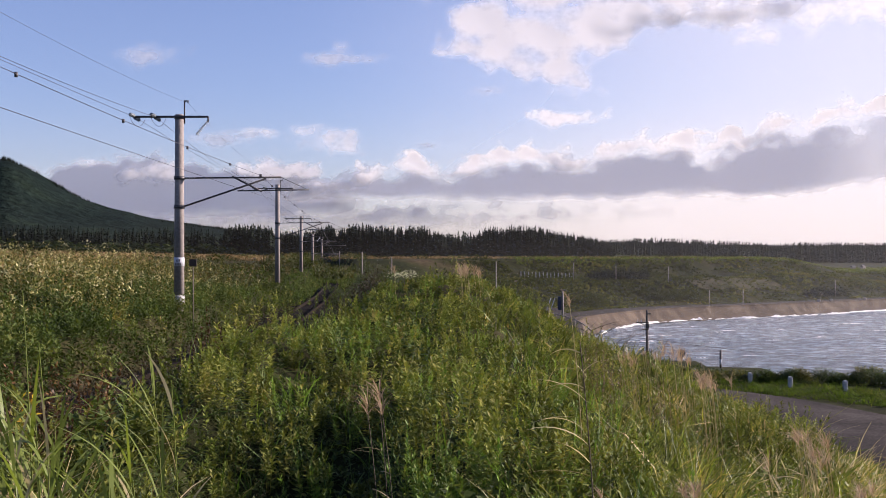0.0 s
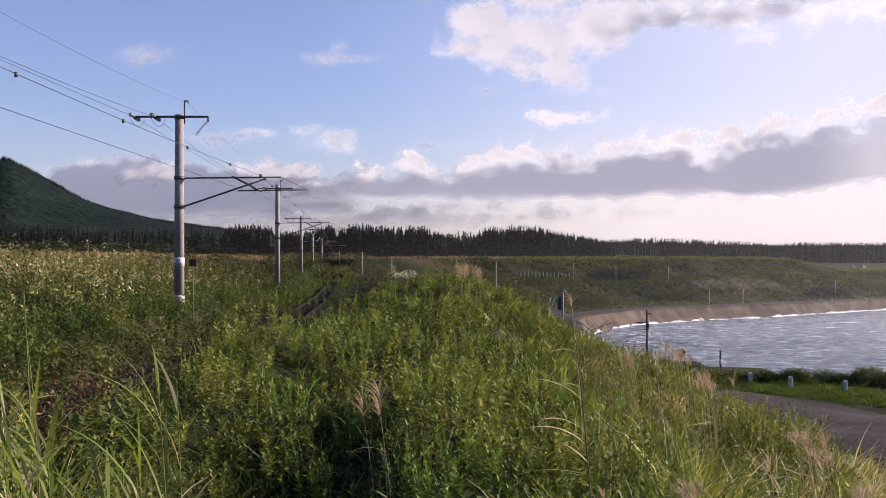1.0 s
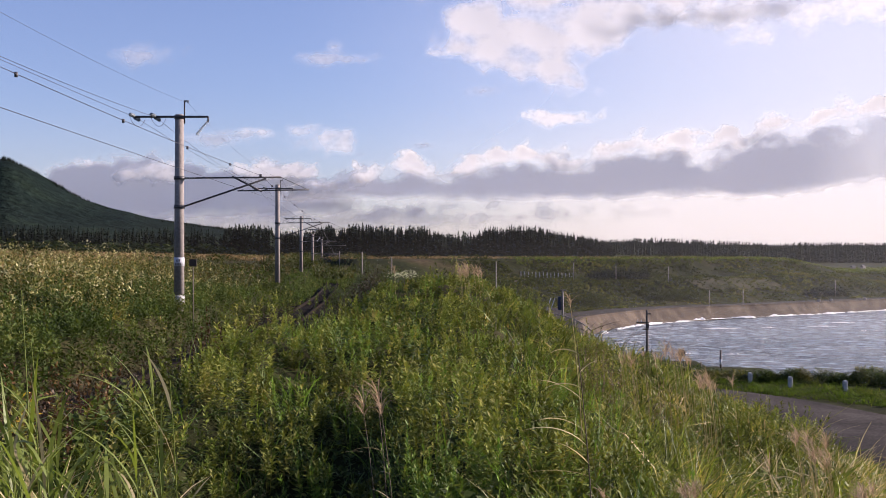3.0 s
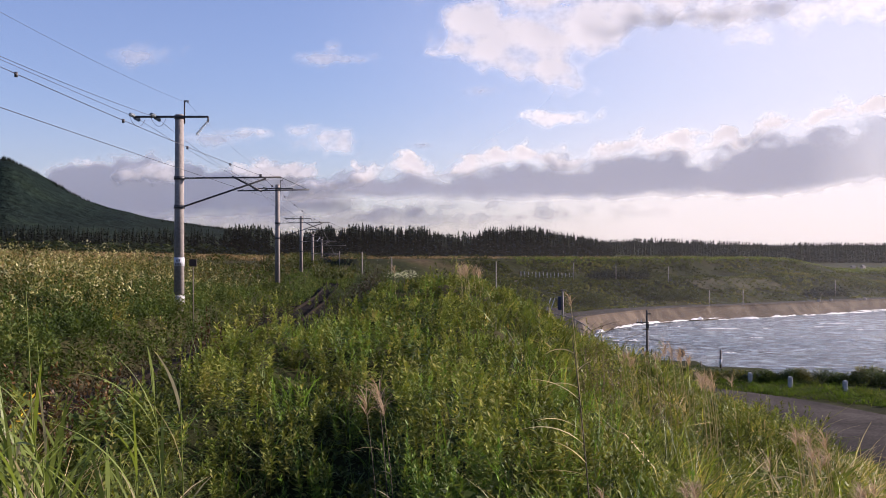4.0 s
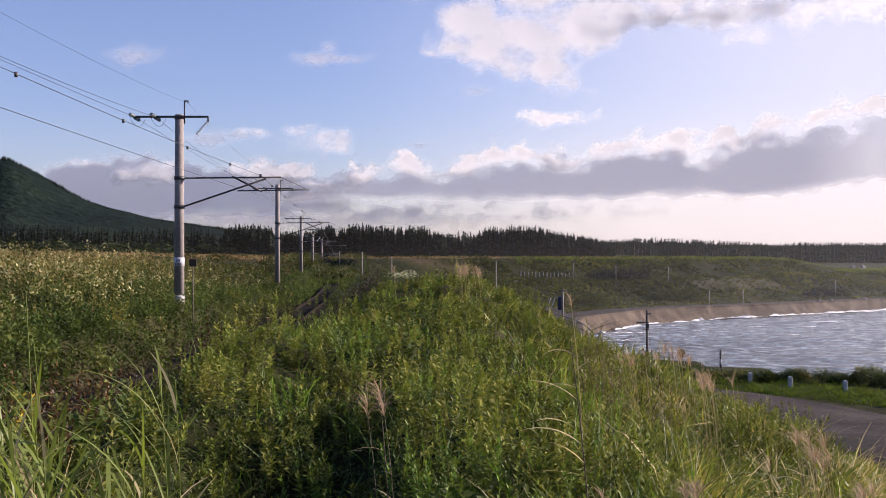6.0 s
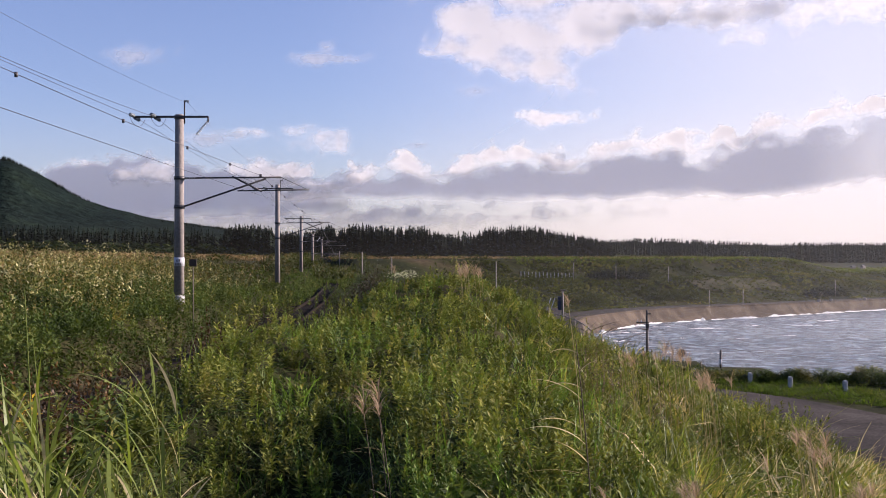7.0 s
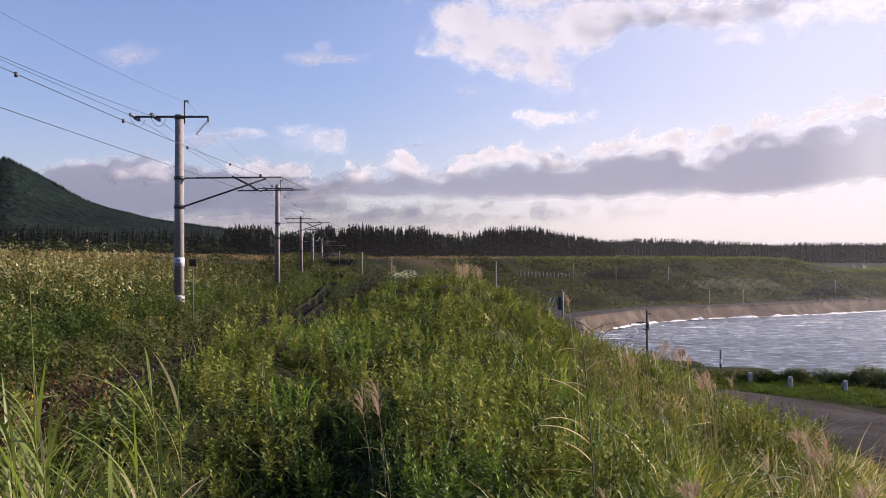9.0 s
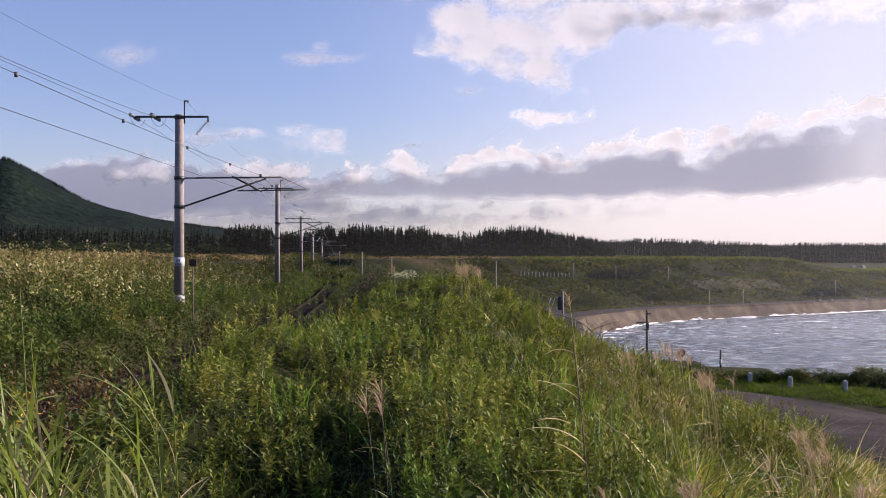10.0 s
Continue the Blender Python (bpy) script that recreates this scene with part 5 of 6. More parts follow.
x, y = scatter(5200, 120, 420, 0, 220, scrub_land, 1.0, 45)
bush_field("slope_scrub", "dark green scrub on the terrace slope", x, y, rng.uniform(0.7, 1.8, len(x)), 46, M_SCRUB)
x, y = scatter(2400, 120, 700, -330, 160, lambda x, y, g: (shore_dist(x, y) > 56) & (np.abs(x - TRACK_X - curve(y)) > 4) & (fbm(x / 30, y / 30, 3, 47) > 0.03), 1.0, 48)
bush_field("field_scrub", "low scrub and hedges across the far fields", x, y, rng.uniform(0.5, 1.6, len(x)), 49, M_SCRUB)
x, y = scatter(9000, 110, 420, -230, 120, lambda x, y, g: (shore_dist(x, y) > 58) & (np.abs(x - TRACK_X - curve(y)) > 4), 1.0, 50)
tagged(mesh_np("field_grass", *tufts(x, y, rng.uniform(0.6, 1.2, len(x)), 5, 0.16, 51, 0.4, k=2), M_FIELD_DRY), "brown-yellow dry grass of the far fields", "grass", kind="stuff")

x, y = scatter(5200, 55, 150, -40, 60, lambda x, y, g: (shore_dist(x, y) > np.where(y < 130, 16, 50)) & (np.abs(x - TRACK_X - curve(y)) > 3.2), 1.0, 251)
tagged(mesh_np("meadow_weeds", *weeds(x, y, rng.uniform(0.5, 1.3, len(x)) * (0.5 + 1.2 * np.clip(0.5 + fbm(x / 8, y / 12, 3, 252), 0, 1)), 7, 0.36, 253, stems=1, splay=0.3, narrow=0.4), M_MEADOW), "tall brown-green weeds of the far meadow", "weeds", kind="stuff")
PLANT = "dark spruce plantation behind the field"
wood("spruce_wood", PLANT, [(394, 404), (410, 399), (440, 396), (482, 402)], 400, 430, 130, 41)
wood("spruce_wood", PLANT, [(478, 409), (503, 408), (543, 409), (566, 402), (580, 398), (600, 406)], 440, 480, 160, 62)
wood("spruce_wood", PLANT, [(598, 404), (628, 396), (655, 397), (700, 401), (750, 400), (768, 407), (788, 414)], 430, 475, 240, 42)
wood("spruce_wood", "dark spruce wood in the distance", [(740, 416), (800, 413), (822, 410), (846, 416)], 560, 600, 100, 63)
wood("spruce_wood", PLANT, [(836, 416), (860, 403), (905, 399), (949, 401), (972, 408), (1020, 414), (1070, 424), (1084, 428)], 430, 475, 320, 43)
wood("spruce_wood", "dark spruce wood along the coast hills", [(1060, 426), (1140, 422), (1237, 424), (1324, 429), (1364, 432), (1395, 430), (1455, 429), (1546, 430), (1640, 432)], 700, 1130, 1300, 45, lambda x, y: np.maximum(far_hill_z(x, y) - 1, ground(x, y)), 0.5)
wood("spruce_wood", "dark trees at the foot of the mountain", [(-60, 402), (60, 398), (200, 404), (330, 402), (400, 410)], 440, 560, 300, 46, None, 0.5)
g10 = np.random.default_rng(146)
y = g10.uniform(390, 520, 620)
x = (g10.uniform(-70, 420, 620) - 784) / 1761 * y
bush_field("wood_edge", "dark leafy trees and bushes at the foot of the mountain", x, y, g10.uniform(2.6, 6.5, 620), 147, M_EDGE, 26, 0.4)
wood("spruce_wood", "conifers along the mountain ridge", [(-60, 274), (10, 274), (40, 289), (100, 322), (150, 350), (200, 370), (260, 384), (330, 393), (400, 401), (560, 415)], 2380, 2480, 700, 47, lambda x, y: mountain_z(x, y) - 4, 0.75)
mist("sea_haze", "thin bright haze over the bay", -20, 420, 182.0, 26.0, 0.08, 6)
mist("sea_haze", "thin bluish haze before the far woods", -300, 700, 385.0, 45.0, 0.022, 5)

# road side: guard posts, shrubs, verge
for px, py, d in ((1228, 674, 55.0), (1327, 680, 53.0), (1398, 687, 51.2), (1495, 694, 49.6)):
    X, Y, Z = at(px, py, d)
    t = thing("guard_post", pose(X, Y, 7.96), "stubby white-painted concrete guard post at the roadside", "guard post", "guard posts along the road")
    part("shaft", box(bmesh.new(), (0, 0, 0.42), (0.2, 0.22, 0.86), None, 0.02), M_POST, t)
    part("cap", box(bmesh.new(), (0, 0, 0.865), (0.17, 0.19, 0.05), None, 0.02), M_POST, t)
for i in range(22):
    g1 = np.random.default_rng(200 + i)
    q = i / 21.0
    X, Y = 12.0 + 14.5 * q + g1.normal(0, 0.3), 55.9 - 4.6 * q + g1.normal(0, 0.5)
    shrub(X, Y, g1.uniform(1.1, 2.2), g1.uniform(0.45, 1.1) * (0.9 + 0.25 * q), 300 + i, group="shrubs beyond the road", n=1500, leaf=0.12, material=(None, M_BUSH_LIT, None, M_FIELD, M_BUSH_LIT)[i % 5])
x, y = scatter(8000, 40, 60, 10, 30, lambda x, y, g: (np.abs((x - 14.4) * 0.9 + (y - 53.0)) < 3.8 + g.normal(0, 0.2, len(x))), 1.0, 61)
tagged(mesh_np("verge_grass", *tufts(x, y, rng.uniform(0.12, 0.45, len(x)) * (0.6 + 1.3 * np.clip(0.4 + fbm(x / 1.2, y / 1.2, 3, 63), 0, 1)), 6, 0.022, 62, 0.6, k=2), M_VERGE), "rough green grass on the road verge", "grass", kind="stuff")


# pole by the shore, with its cable
def utility_pole():
    X, Y, zt = at(1145, 549, 76.0)
    zb = float(ground(np.array(X), np.array(Y)))
    t = thing("utility_pole", pose(X, Y, zb), "dark weathered timber utility pole beside the shore", "utility pole")
    H = zt - zb
    part("shaft", cyl(bmesh.new(), (0, 0, -0.1), (0, 0, H), 0.125, 0.09, 12), M_WOOD, t)
    for dz, half, cx in ((-0.28, 0.18, 0.1), (-0.95, 0.48, -0.36), (-1.45, 0.25, -0.12)):
        part("crossarm", box(bmesh.new(), (cx, -0.12, H + dz), (half * 2, 0.09, 0.1), None, 0.01), M_WOOD, t)
    for ox in (-0.76, -0.45):
        bm = bmesh.new()
        insulator_string(bm, (ox, -0.12, H - 0.9), (ox, -0.12, H - 0.72), 2, 0.05)
        part("insulator", bm, M_PORCELAIN, t, "small white insulator")
    part("transformer_box", box(bmesh.new(), (0.0, -0.17, H - 1.2), (0.24, 0.2, 0.36), None, 0.03), M_STEEL, t)
    V, Q = tube(sag((X, Y, zb + H - 2.2), (75.0, 92.0, 5.4), 1.4), 0.02, 5)
    tagged(mesh_np("service_cable", V, Q, M_WIRE, True), "dark cable slung from the timber pole over the water", "cable")
    V, Q = tube(sag((X, Y, zb + H - 2.2), (8.6, 66.0, 9.6), 0.5), 0.014, 5)
    tagged(mesh_np("service_cable", V, Q, M_WIRE, True), "dark cable slung from the timber pole down the bank", "cable")


utility_pole()


def fence_post(px, ptop, d, r=0.07, white=True):
    X, Y, zt = at(px, ptop, d)
    zb = float(ground(np.array(X), np.array(Y))) - 0.1
    t = thing("fence_post", pose(X, Y, zb), "thin dark post with a white band beside the road" if white else "thin dark timber stake in the dry grass", "post", "posts beyond the road")
    part("shaft", cyl(bmesh.new(), (0, 0, 0), (0, 0, zt - zb), r, r * 0.9, 8), M_WOOD, t)
    if white:
        part("band", cyl(bmesh.new(), (0, 0, zt - zb - 0.85), (0, 0, zt - zb - 0.55), r * 1.15, r * 1.15, 10), M_WHITE, t, "white painted band")


fence_post(1275, 620, 60.0)
for px, pt, d in ((1153, 618, 58.0), (1185, 632, 56.0), (1160, 622, 58.5), (1240, 640, 57.0)):
    fence_post(px, pt, d, 0.045, False)


def round_sign():
    X, Y, zt = at(1205, 619, 57.0)
    zb = float(ground(np.array(X), np.array(Y)))
    t = thing("road_sign", pose(X, Y, zb), "round road sign seen from behind on a thin post", "road sign")
    part("post", cyl(bmesh.new(), (0, 0, -0.1), (0, 0, zt - zb), 0.03, n=8), M_STEEL, t)
    part("disc", cyl(bmesh.new(), (0.02, -0.05, zt - zb - 0.2), (0.02, -0.035, zt - zb - 0.2), 0.22, n=24), M_STEEL, t, "grey back of a round sign")


round_sign()


def winch_frame():
    """The small blue cabinet with its post and two stays on the shore side of the bank."""
    X, Y, zt = at(995, 515, 88.0)
    zb = float(ground(np.array(X), np.array(Y)))
    H = zt - zb
    t = thing("shore_cabinet", pose(X, Y, zb), "faded blue steel cabinet beside a grey post with two stays", "cabinet")
    part("post", cyl(bmesh.new(), (0.05, 0, -0.1), (0.05, 0, H), 0.09, 0.08, 12), M_POLE, t, "grey concrete post")
    part("cap", box(bmesh.new(), (0.08, 0, H + 0.05), (0.5, 0.3, 0.1), None, 0.02), M_STEEL, t)
    part("cabinet_body", box(bmesh.new(), (-0.22, 0.1, H - 1.1), (0.3, 0.35, 1.2), None, 0.03), M_BLUE, t)
    part("cabinet_door", box(bmesh.new(), (-0.22, -0.09, H - 1.1), (0.24, 0.03, 1.05), None, 0.01), M_BLUE, t)
    for ox in (-1.35, -1.0):
        part("stay", cyl(bmesh.new(), (ox - 0.3, -0.2, H - 2.4), (ox + 0.35, -0.1, H - 0.6), 0.035, n=8), M_WHITE, t, "pale slanting stay")


winch_frame()


def line_sign():
    X, Y, zt = at(342, 459, 35.5)
    zb = float(ground(np.array(X), np.array(Y)))
    t = thing("line_sign", pose(X, Y, zb), "small dark square board on a thin post beside the mast", "sign")
    part("post", cyl(bmesh.new(), (0, 0, -0.1), (0, 0, zt - zb - 0.05), 0.022, n=8), M_WOOD, t)
    part("board", box(bmesh.new(), (0, -0.04, zt - zb - 0.13), (0.26, 0.03, 0.26), None, 0.006), M_BOARD, t, "dark square board")


line_sign()
for px, pt, d, r in ((601, 445, 240.0, 0.13), (641, 446, 120.0, 0.075), (693, 455, 120.0, 0.07), (878, 463, 140.0, 0.07)):
    X, Y, zt = at(px, pt, d)
    zb = float(ground(np.array(X), np.array(Y))) - 0.1
    post("trackside_post", X, Y, zb, max(zt, zb + 1.5), r, M_POLE, "pale upright concrete post beside the railway", "post", "posts beside the railway")

# retaining wall and green edge of the far terrace
def bank_strip(name, label, i0, i1, s0, s1, material, lift, n=9):
    line = smooth_line(SHORE[4:], 260)
    T = np.gradient(line, axis=0)
    T /= np.linalg.norm(T, axis=1)[:, None]
    N2 = np.stack([-T[:, 1], T[:, 0]], -1)
    line, N2 = line[i0:i1], N2[i0:i1]
    o = np.linspace(s0, s1, n)
    rag = 5.0 * fbm(np.arange(len(line)) / 5.0, np.zeros(len(line)), 3, 5)
    XY = line[:, None] + N2[:, None] * (o[None] * (1 + 0.02 * rag[:, None]) + rag[:, None])[..., None]
    Z = ground(XY[..., 0], XY[..., 1]) + lift
    tagged(mesh_np(name, np.concatenate([XY, Z[..., None]], -1), grid_quads(*XY.shape[:2]), material, True), label, "earthwork", kind="structure")


WALL_LINE = smooth_line(SHORE[4:], 260)
i0, i1 = (int(np.argmin(np.abs(WALL_LINE[:, 0] - v) + 100 * (WALL_LINE[:, 1] < 190))) for v in (84, 116))
bank_strip("retaining_wall", "brown concrete retaining slope below the terrace", i0, i1, 23, 31, M_RETAIN, 0.25)
i2, i3 = (int(np.argmin(np.abs(WALL_LINE[:, 0] - v) + 100 * (WALL_LINE[:, 1] < 150))) for v in (27, 62))
bank_strip("terrace_path", "trodden earth path along the far slope", i2, i3, 34.6, 36.6, M_PATH, 0.15, 4)
x, y = scatter(13000, 190, 480, 20, 230, lambda x, y, g: (shore_dist(x, y) > 50) & (shore_dist(x, y) < 120), 1.0, 81)
tagged(mesh_np("terrace_grass", *tufts(x, y, rng.uniform(0.5, 1.0, len(x)), 6, 0.4, 82, 0.7, k=2), M_TERRACE), "green grass along the terrace edge", "grass", kind="stuff")
x, y = scatter(26000, 150, 420, 5, 190, lambda x, y, g: (shore_dist(x, y) > 13) & (shore_dist(x, y) < 52) & (fbm(x / 20, y / 20, 3, 87) > -0.2), 1.0, 83)
tagged(mesh_np("slope_meadow", *tufts(x, y, rng.uniform(0.5, 1.0, len(x)), 6, 0.5, 84, 0.7, k=2), M_SLOPE), "yellow-green grass on the far slope", "grass", kind="stuff")

# fence and poles on the far terrace
def ray_down(px, py, d0, d1):
    """Where the land lies along a bearing and drop, between two distances."""
    d = np.linspace(d0, d1, 400)
    X, Z = (px - 784) / 1761.0 * d, 15 + (455 - py) / 1761.0 * d
    below = np.nonzero(ground(X, d) >= Z)[0]
    i = below[0] if len(below) else len(d) - 1
    return float(X[i]), float(d[i]), float(ground(X[i], d[i]))


for i in range(15):
    X, Y, Z = ray_down(922 + i * 6.6, 493 + 0.2 * i, 190.0, 420.0)
    t = thing("terrace_fence_post", pose(X, Y, Z), "pale fence post on the far terrace edge", "fence post", "fence posts on the terrace")
    part("shaft", box(bmesh.new(), (0, 0, 0.8), (0.2, 0.2, 1.9), None, 0.02), M_POST, t)
for px, py, hgt in ((1090, 497, 3.8), (1183, 500, 4.2), (1015, 497, 4.6), (1478, 528, 5.2), (1255, 545, 4.0), (1315, 540, 4.0)):
    X, Y, Z = ray_down(px, py, 190.0, 480.0)
    post("terrace_pole", X, Y, Z - 0.1, Z + hgt, 0.12, M_POLE, "slim grey pole on the far slope", "pole", "poles on the far slope")

# thickets on the far slope
for i, (px, py) in enumerate([(1050 + 9 * k, 497 - (k % 3)) for k in range(11)] + [(1432 + 10 * k, 527 - 2 * (k % 2)) for k in range(7)] + [(1030 + 8 * k, 545 - 3 * (k % 3)) for k in range(5)] + [(1172 + 9 * k, 535 - 4 * (k % 2)) for k in range(8)]):
    X, Y, Z = ray_down(px, py, 190.0, 480.0)
    g6 = np.random.default_rng(950 + i)
    shrub(X, Y, g6.uniform(4.0, 6.5), g6.uniform(2.6, 4.2), 960 + i, "dark thicket bush on the far slope", 0.42, 420, "thicket on the far slope", M_PINE if i < 18 else M_SCRUB, Z)


def pipe_rail():
    """A pale pipe hand rail that runs down the bank by the cabinet."""
    pts = [at(px, py, d) for px, py, d in ((984, 556, 60.0), (1000, 560, 58.0), (1018, 566, 55.0), (1034, 575, 52.0), (1050, 588, 49.0))]
    t = thing("pipe_rail", pose(0, 0, 0), "pale bent pipe hand rail running down the bank", "hand rail")
    part_np("rail", tube(np.array(pts), 0.03, 6), M_POLE, t)
    for p in pts[::2]:
        zb = min(float(ground(np.array(p[0]), np.array(p[1]))), p[2] - 0.3)
        part("post", cyl(bmesh.new(), (p[0], p[1], zb), p, 0.025, n=8), M_POLE, t)


pipe_rail()

# reeds and pampas in the foreground
SWAY = []
REEDS = [(68, 498, 4.3, 7), (97, 588, 4.4, 6), (40, 625, 4.2, 7), (112, 655, 4.5, 6), (15, 690, 4.0, 6), (228, 705, 4.7, 5), (258, 690, 4.6, 6), (302, 632, 4.9, 6), (205, 765, 4.4, 5), (180, 780, 4.2, 5), (60, 735, 4.1, 6), (130, 800, 4.1, 5), (25, 660, 4.6, 6), (270, 740, 4.2, 5), (75, 790, 3.8, 6), (10, 640, 4.2, 7), (52, 655, 4.0, 7), (84, 622, 4.3, 7), (100, 700, 4.0, 6), (30, 760, 3.8, 6), (326, 655, 4.9, 3)]
for i, (px, pt, d, n) in enumerate(REEDS):
    X, Y, zt = at(px, pt, d)
    zb = float(ground(np.array(X), np.array(Y)))
    ob = reed(X, Y, zt - zb, int(n * 1.6), 400 + i, 0.05, 2.6 + 0.9 * (i % 3), 0.0, 0.74)
    SWAY.append((ob, 0.7 + 0.25 * (i % 4), 1.7 + 0.13 * (i % 5), i * 0.9))
X, Y, zt = at(1058, 588, 4.6)
ob = reed(X, Y, zt - float(ground(np.array(X), np.array(Y))), 9, 430, 0.06, 2.9, 0.0, 0.36, True, None, M_STALK)
SWAY.append((ob, 1.15, 2.1, 0.4))
x, y = scatter(140, 3.7, 4.9, -2.4, -1.4, None, 1.0, 75)
tagged(mesh_np("dry_reed_leaves", *tufts(x, y, rng.uniform(0.9, 1.5, len(x)), 7, 0.015, 76, 0.16, (0.5, 2.4), 8), M_LITTER), "tangle of green and straw-coloured reed leaves", "reeds", kind="stuff")
PAMPAS = [(690, 668, 7.2, 0.3), (672, 684, 7.3, 0.3), (700, 690, 7.25, 0.24), (1032, 512, 9.0, 0.2), (1188, 606, 19.0, 0.45), (1200, 612, 19.5, 0.5), (1215, 616, 18.6, 0.45), (1228, 622, 18.8, 0.4), (1178, 618, 19.2, 0.4), (1262, 655, 13.5, 0.26), (1280, 668, 13.8, 0.26), (818, 470, 28.0, 0.45), (830, 466, 28.4, 0.5), (843, 470, 28.2, 0.5), (855, 474, 27.6, 0.45), (700, 470, 29.0, 0.4), (1455, 770, 9.5, 0.22), (1488, 785, 9.0, 0.22), (1430, 752, 9.8, 0.24), (1090, 845, 5.4, 0.16), (1245, 838, 5.8, 0.16), (1235, 850, 5.7, 0.14), (1380, 800, 8.0, 0.2), (1310, 660, 15.0, 0.3), (1170, 620, 18.0, 0.3)]
g9 = np.random.default_rng(77)
for n, u0, u1, w0, w1, d0, d1, p0, p1 in ((18, 1105, 1240, 604, 640, 17.0, 20.0, 0.16, 0.3), (8, 1246, 1276, 652, 676, 13.0, 15.0, 0.2, 0.34), (12, 1430, 1482, 752, 806, 8.6, 10.2, 0.16, 0.3), (6, 1535, 1568, 838, 866, 7.0, 7.6, 0.14, 0.22), (7, 1222, 1262, 822, 868, 5.4, 6.2, 0.1, 0.18), (5, 812, 862, 462, 474, 27.0, 29.0, 0.4, 0.55)):
    PAMPAS += [(float(g9.uniform(u0, u1)), float(g9.uniform(w0, w1)), float(g9.uniform(d0, d1)), float(g9.uniform(p0, p1))) for _ in range(n)]
for i, (px, pt, d, pl) in enumerate(PAMPAS):
    X, Y, zt = at(px, pt, d)
    zb = float(ground(np.array(X), np.array(Y)))
    ob = reed(X, Y, max(zt - zb - 0.55 * pl, 0.5), 2, 450 + i, 0.08, 2.4 + 0.5 * (i % 3), pl, 0.32, True, None, M_STALK if i < 3 else None)
    tagged(ob, "pampas grass stem with a feathery buff plume", "pampas grass", "pampas grass on the bank")
    SWAY.append((ob, 0.5 + 0.2 * (i % 3), 1.9 + 0.11 * (i % 4), i * 1.3))

x, y = scatter(1300, 12, 34, 3.5, 12.0, lambda x, y, g: (x > 0.345 * y + g.normal(0, 0.35, len(x))) & (fbm(x / 1.5, y / 2.2, 2, 174) > -0.1), 1.0, 175)
tagged(mesh_np("dry_slope_grass", *tufts(x, y, rng.uniform(0.6, 1.15, len(x)), 8, 0.02, 176, 0.5, (0.6, 2.2), 4), M_DRY), "dry straw-coloured grass low on the slope", "grass", kind="stuff")
x, y = scatter(1900, 14, 44, 5.0, 13.2, lambda x, y, g: x < 13.2, 1.0, 177)
tagged(mesh_np("roadside_grass", *tufts(x, y, rng.uniform(0.4, 0.9, len(x)), 7, 0.035, 178, 0.5, k=2), M_GRASS), "rough grass along the edge of the road", "grass", kind="stuff")

# pale umbels at the top of the mound
for i, (px, pt, d) in enumerate(((697, 480, 30.5), (712, 480, 30.8), (724, 477, 30.2), (706, 486, 30.0), (729, 485, 30.4), (716, 489, 29.8))):
    X, Y, zt = at(px, pt, d)
    zb = float(ground(np.array(X), np.array(Y)))
    t = thing("cow_parsnip", pose(X, Y, zb - 0.03), "cow parsnip with flat pale flower umbels", "wild flower", "cow parsnips on the mound")
    H = max(zt - zb, 0.6)
    part("stem", cyl(bmesh.new(), (0, 0, 0), (0, 0, H - 0.05), 0.012, 0.007, 6), M_WOOD, t)
    g4 = np.random.default_rng(800 + i)
    n = 90
    r, a4 = 0.26 * np.sqrt(g4.uniform(0, 1, n)), g4.uniform(0, 6.28, n)
    b4 = np.stack([r * np.cos(a4), r * np.sin(a4), H - 0.5 * r ** 2 * 4 + g4.normal(0, 0.012, n)], -1)
    part_np("umbel", leaflets(b4, a4, np.full(n, 0.045), np.full(n, 0.04), np.full(n, 0.2), g4.uniform(-0.3, 0.3, n)), M_UMBEL, t, "flat white flower head", False)
    part_np("umbel_rays", blades(np.tile([[0, 0, H - 0.12]], (12, 1)), np.linspace(0, 6.28, 12), np.full(12, 0.2), np.full(12, 0.006), np.full(12, 0.75), 0.5, 2), M_GRASS_LUSH, t)

# bare driftwood sticks below the cabinet
for i, (px, py, d, ln, az, el) in enumerate(((1010, 572, 30.0, 1.4, 2.9, 0.25), (1040, 585, 30.5, 1.6, 0.2, 0.5), (1062, 600, 30.0, 1.3, 0.4, 0.7), (1085, 608, 30.0, 1.7, 0.3, 0.45), (1050, 596, 29.6, 1.2, 2.6, 0.6), (1100, 622, 28.0, 0.9, 0.9, 1.1), (1030, 578, 31.0, 1.5, 3.0, 0.15))):
    X, Y, Z = at(px, py + 14, d)
    Z = float(ground(np.array(X), np.array(Y)))
    t = thing("bare_branch", pose(X, Y, Z - 0.1), "bare grey-brown branch sticking out of the grass", "branch", "bare branches on the bank")
    s9 = np.linspace(0, 1, 8)
    ln *= 0.7
    pts = np.stack([ln * s9 * math.cos(az) * math.cos(el), 0.2 * np.sin(s9 * 3 + i), 0.55 + ln * s9 * math.sin(el) - 0.15 * s9 ** 2], -1)
    pts[0, 2] = -0.1
    part_np("limb", tube(pts, np.linspace(0.012, 0.004, 8), 6), M_WOOD, t)
    for j in (3, 5):
        tw = np.stack([pts[j, 0] + 0.35 * s9, pts[j, 1] + 0.1 * s9, pts[j, 2] + (0.3 if j == 3 else -0.1) * s9], -1)
        part_np("twig", tube(tw, np.linspace(0.01, 0.003, 8), 5), M_WOOD, t)


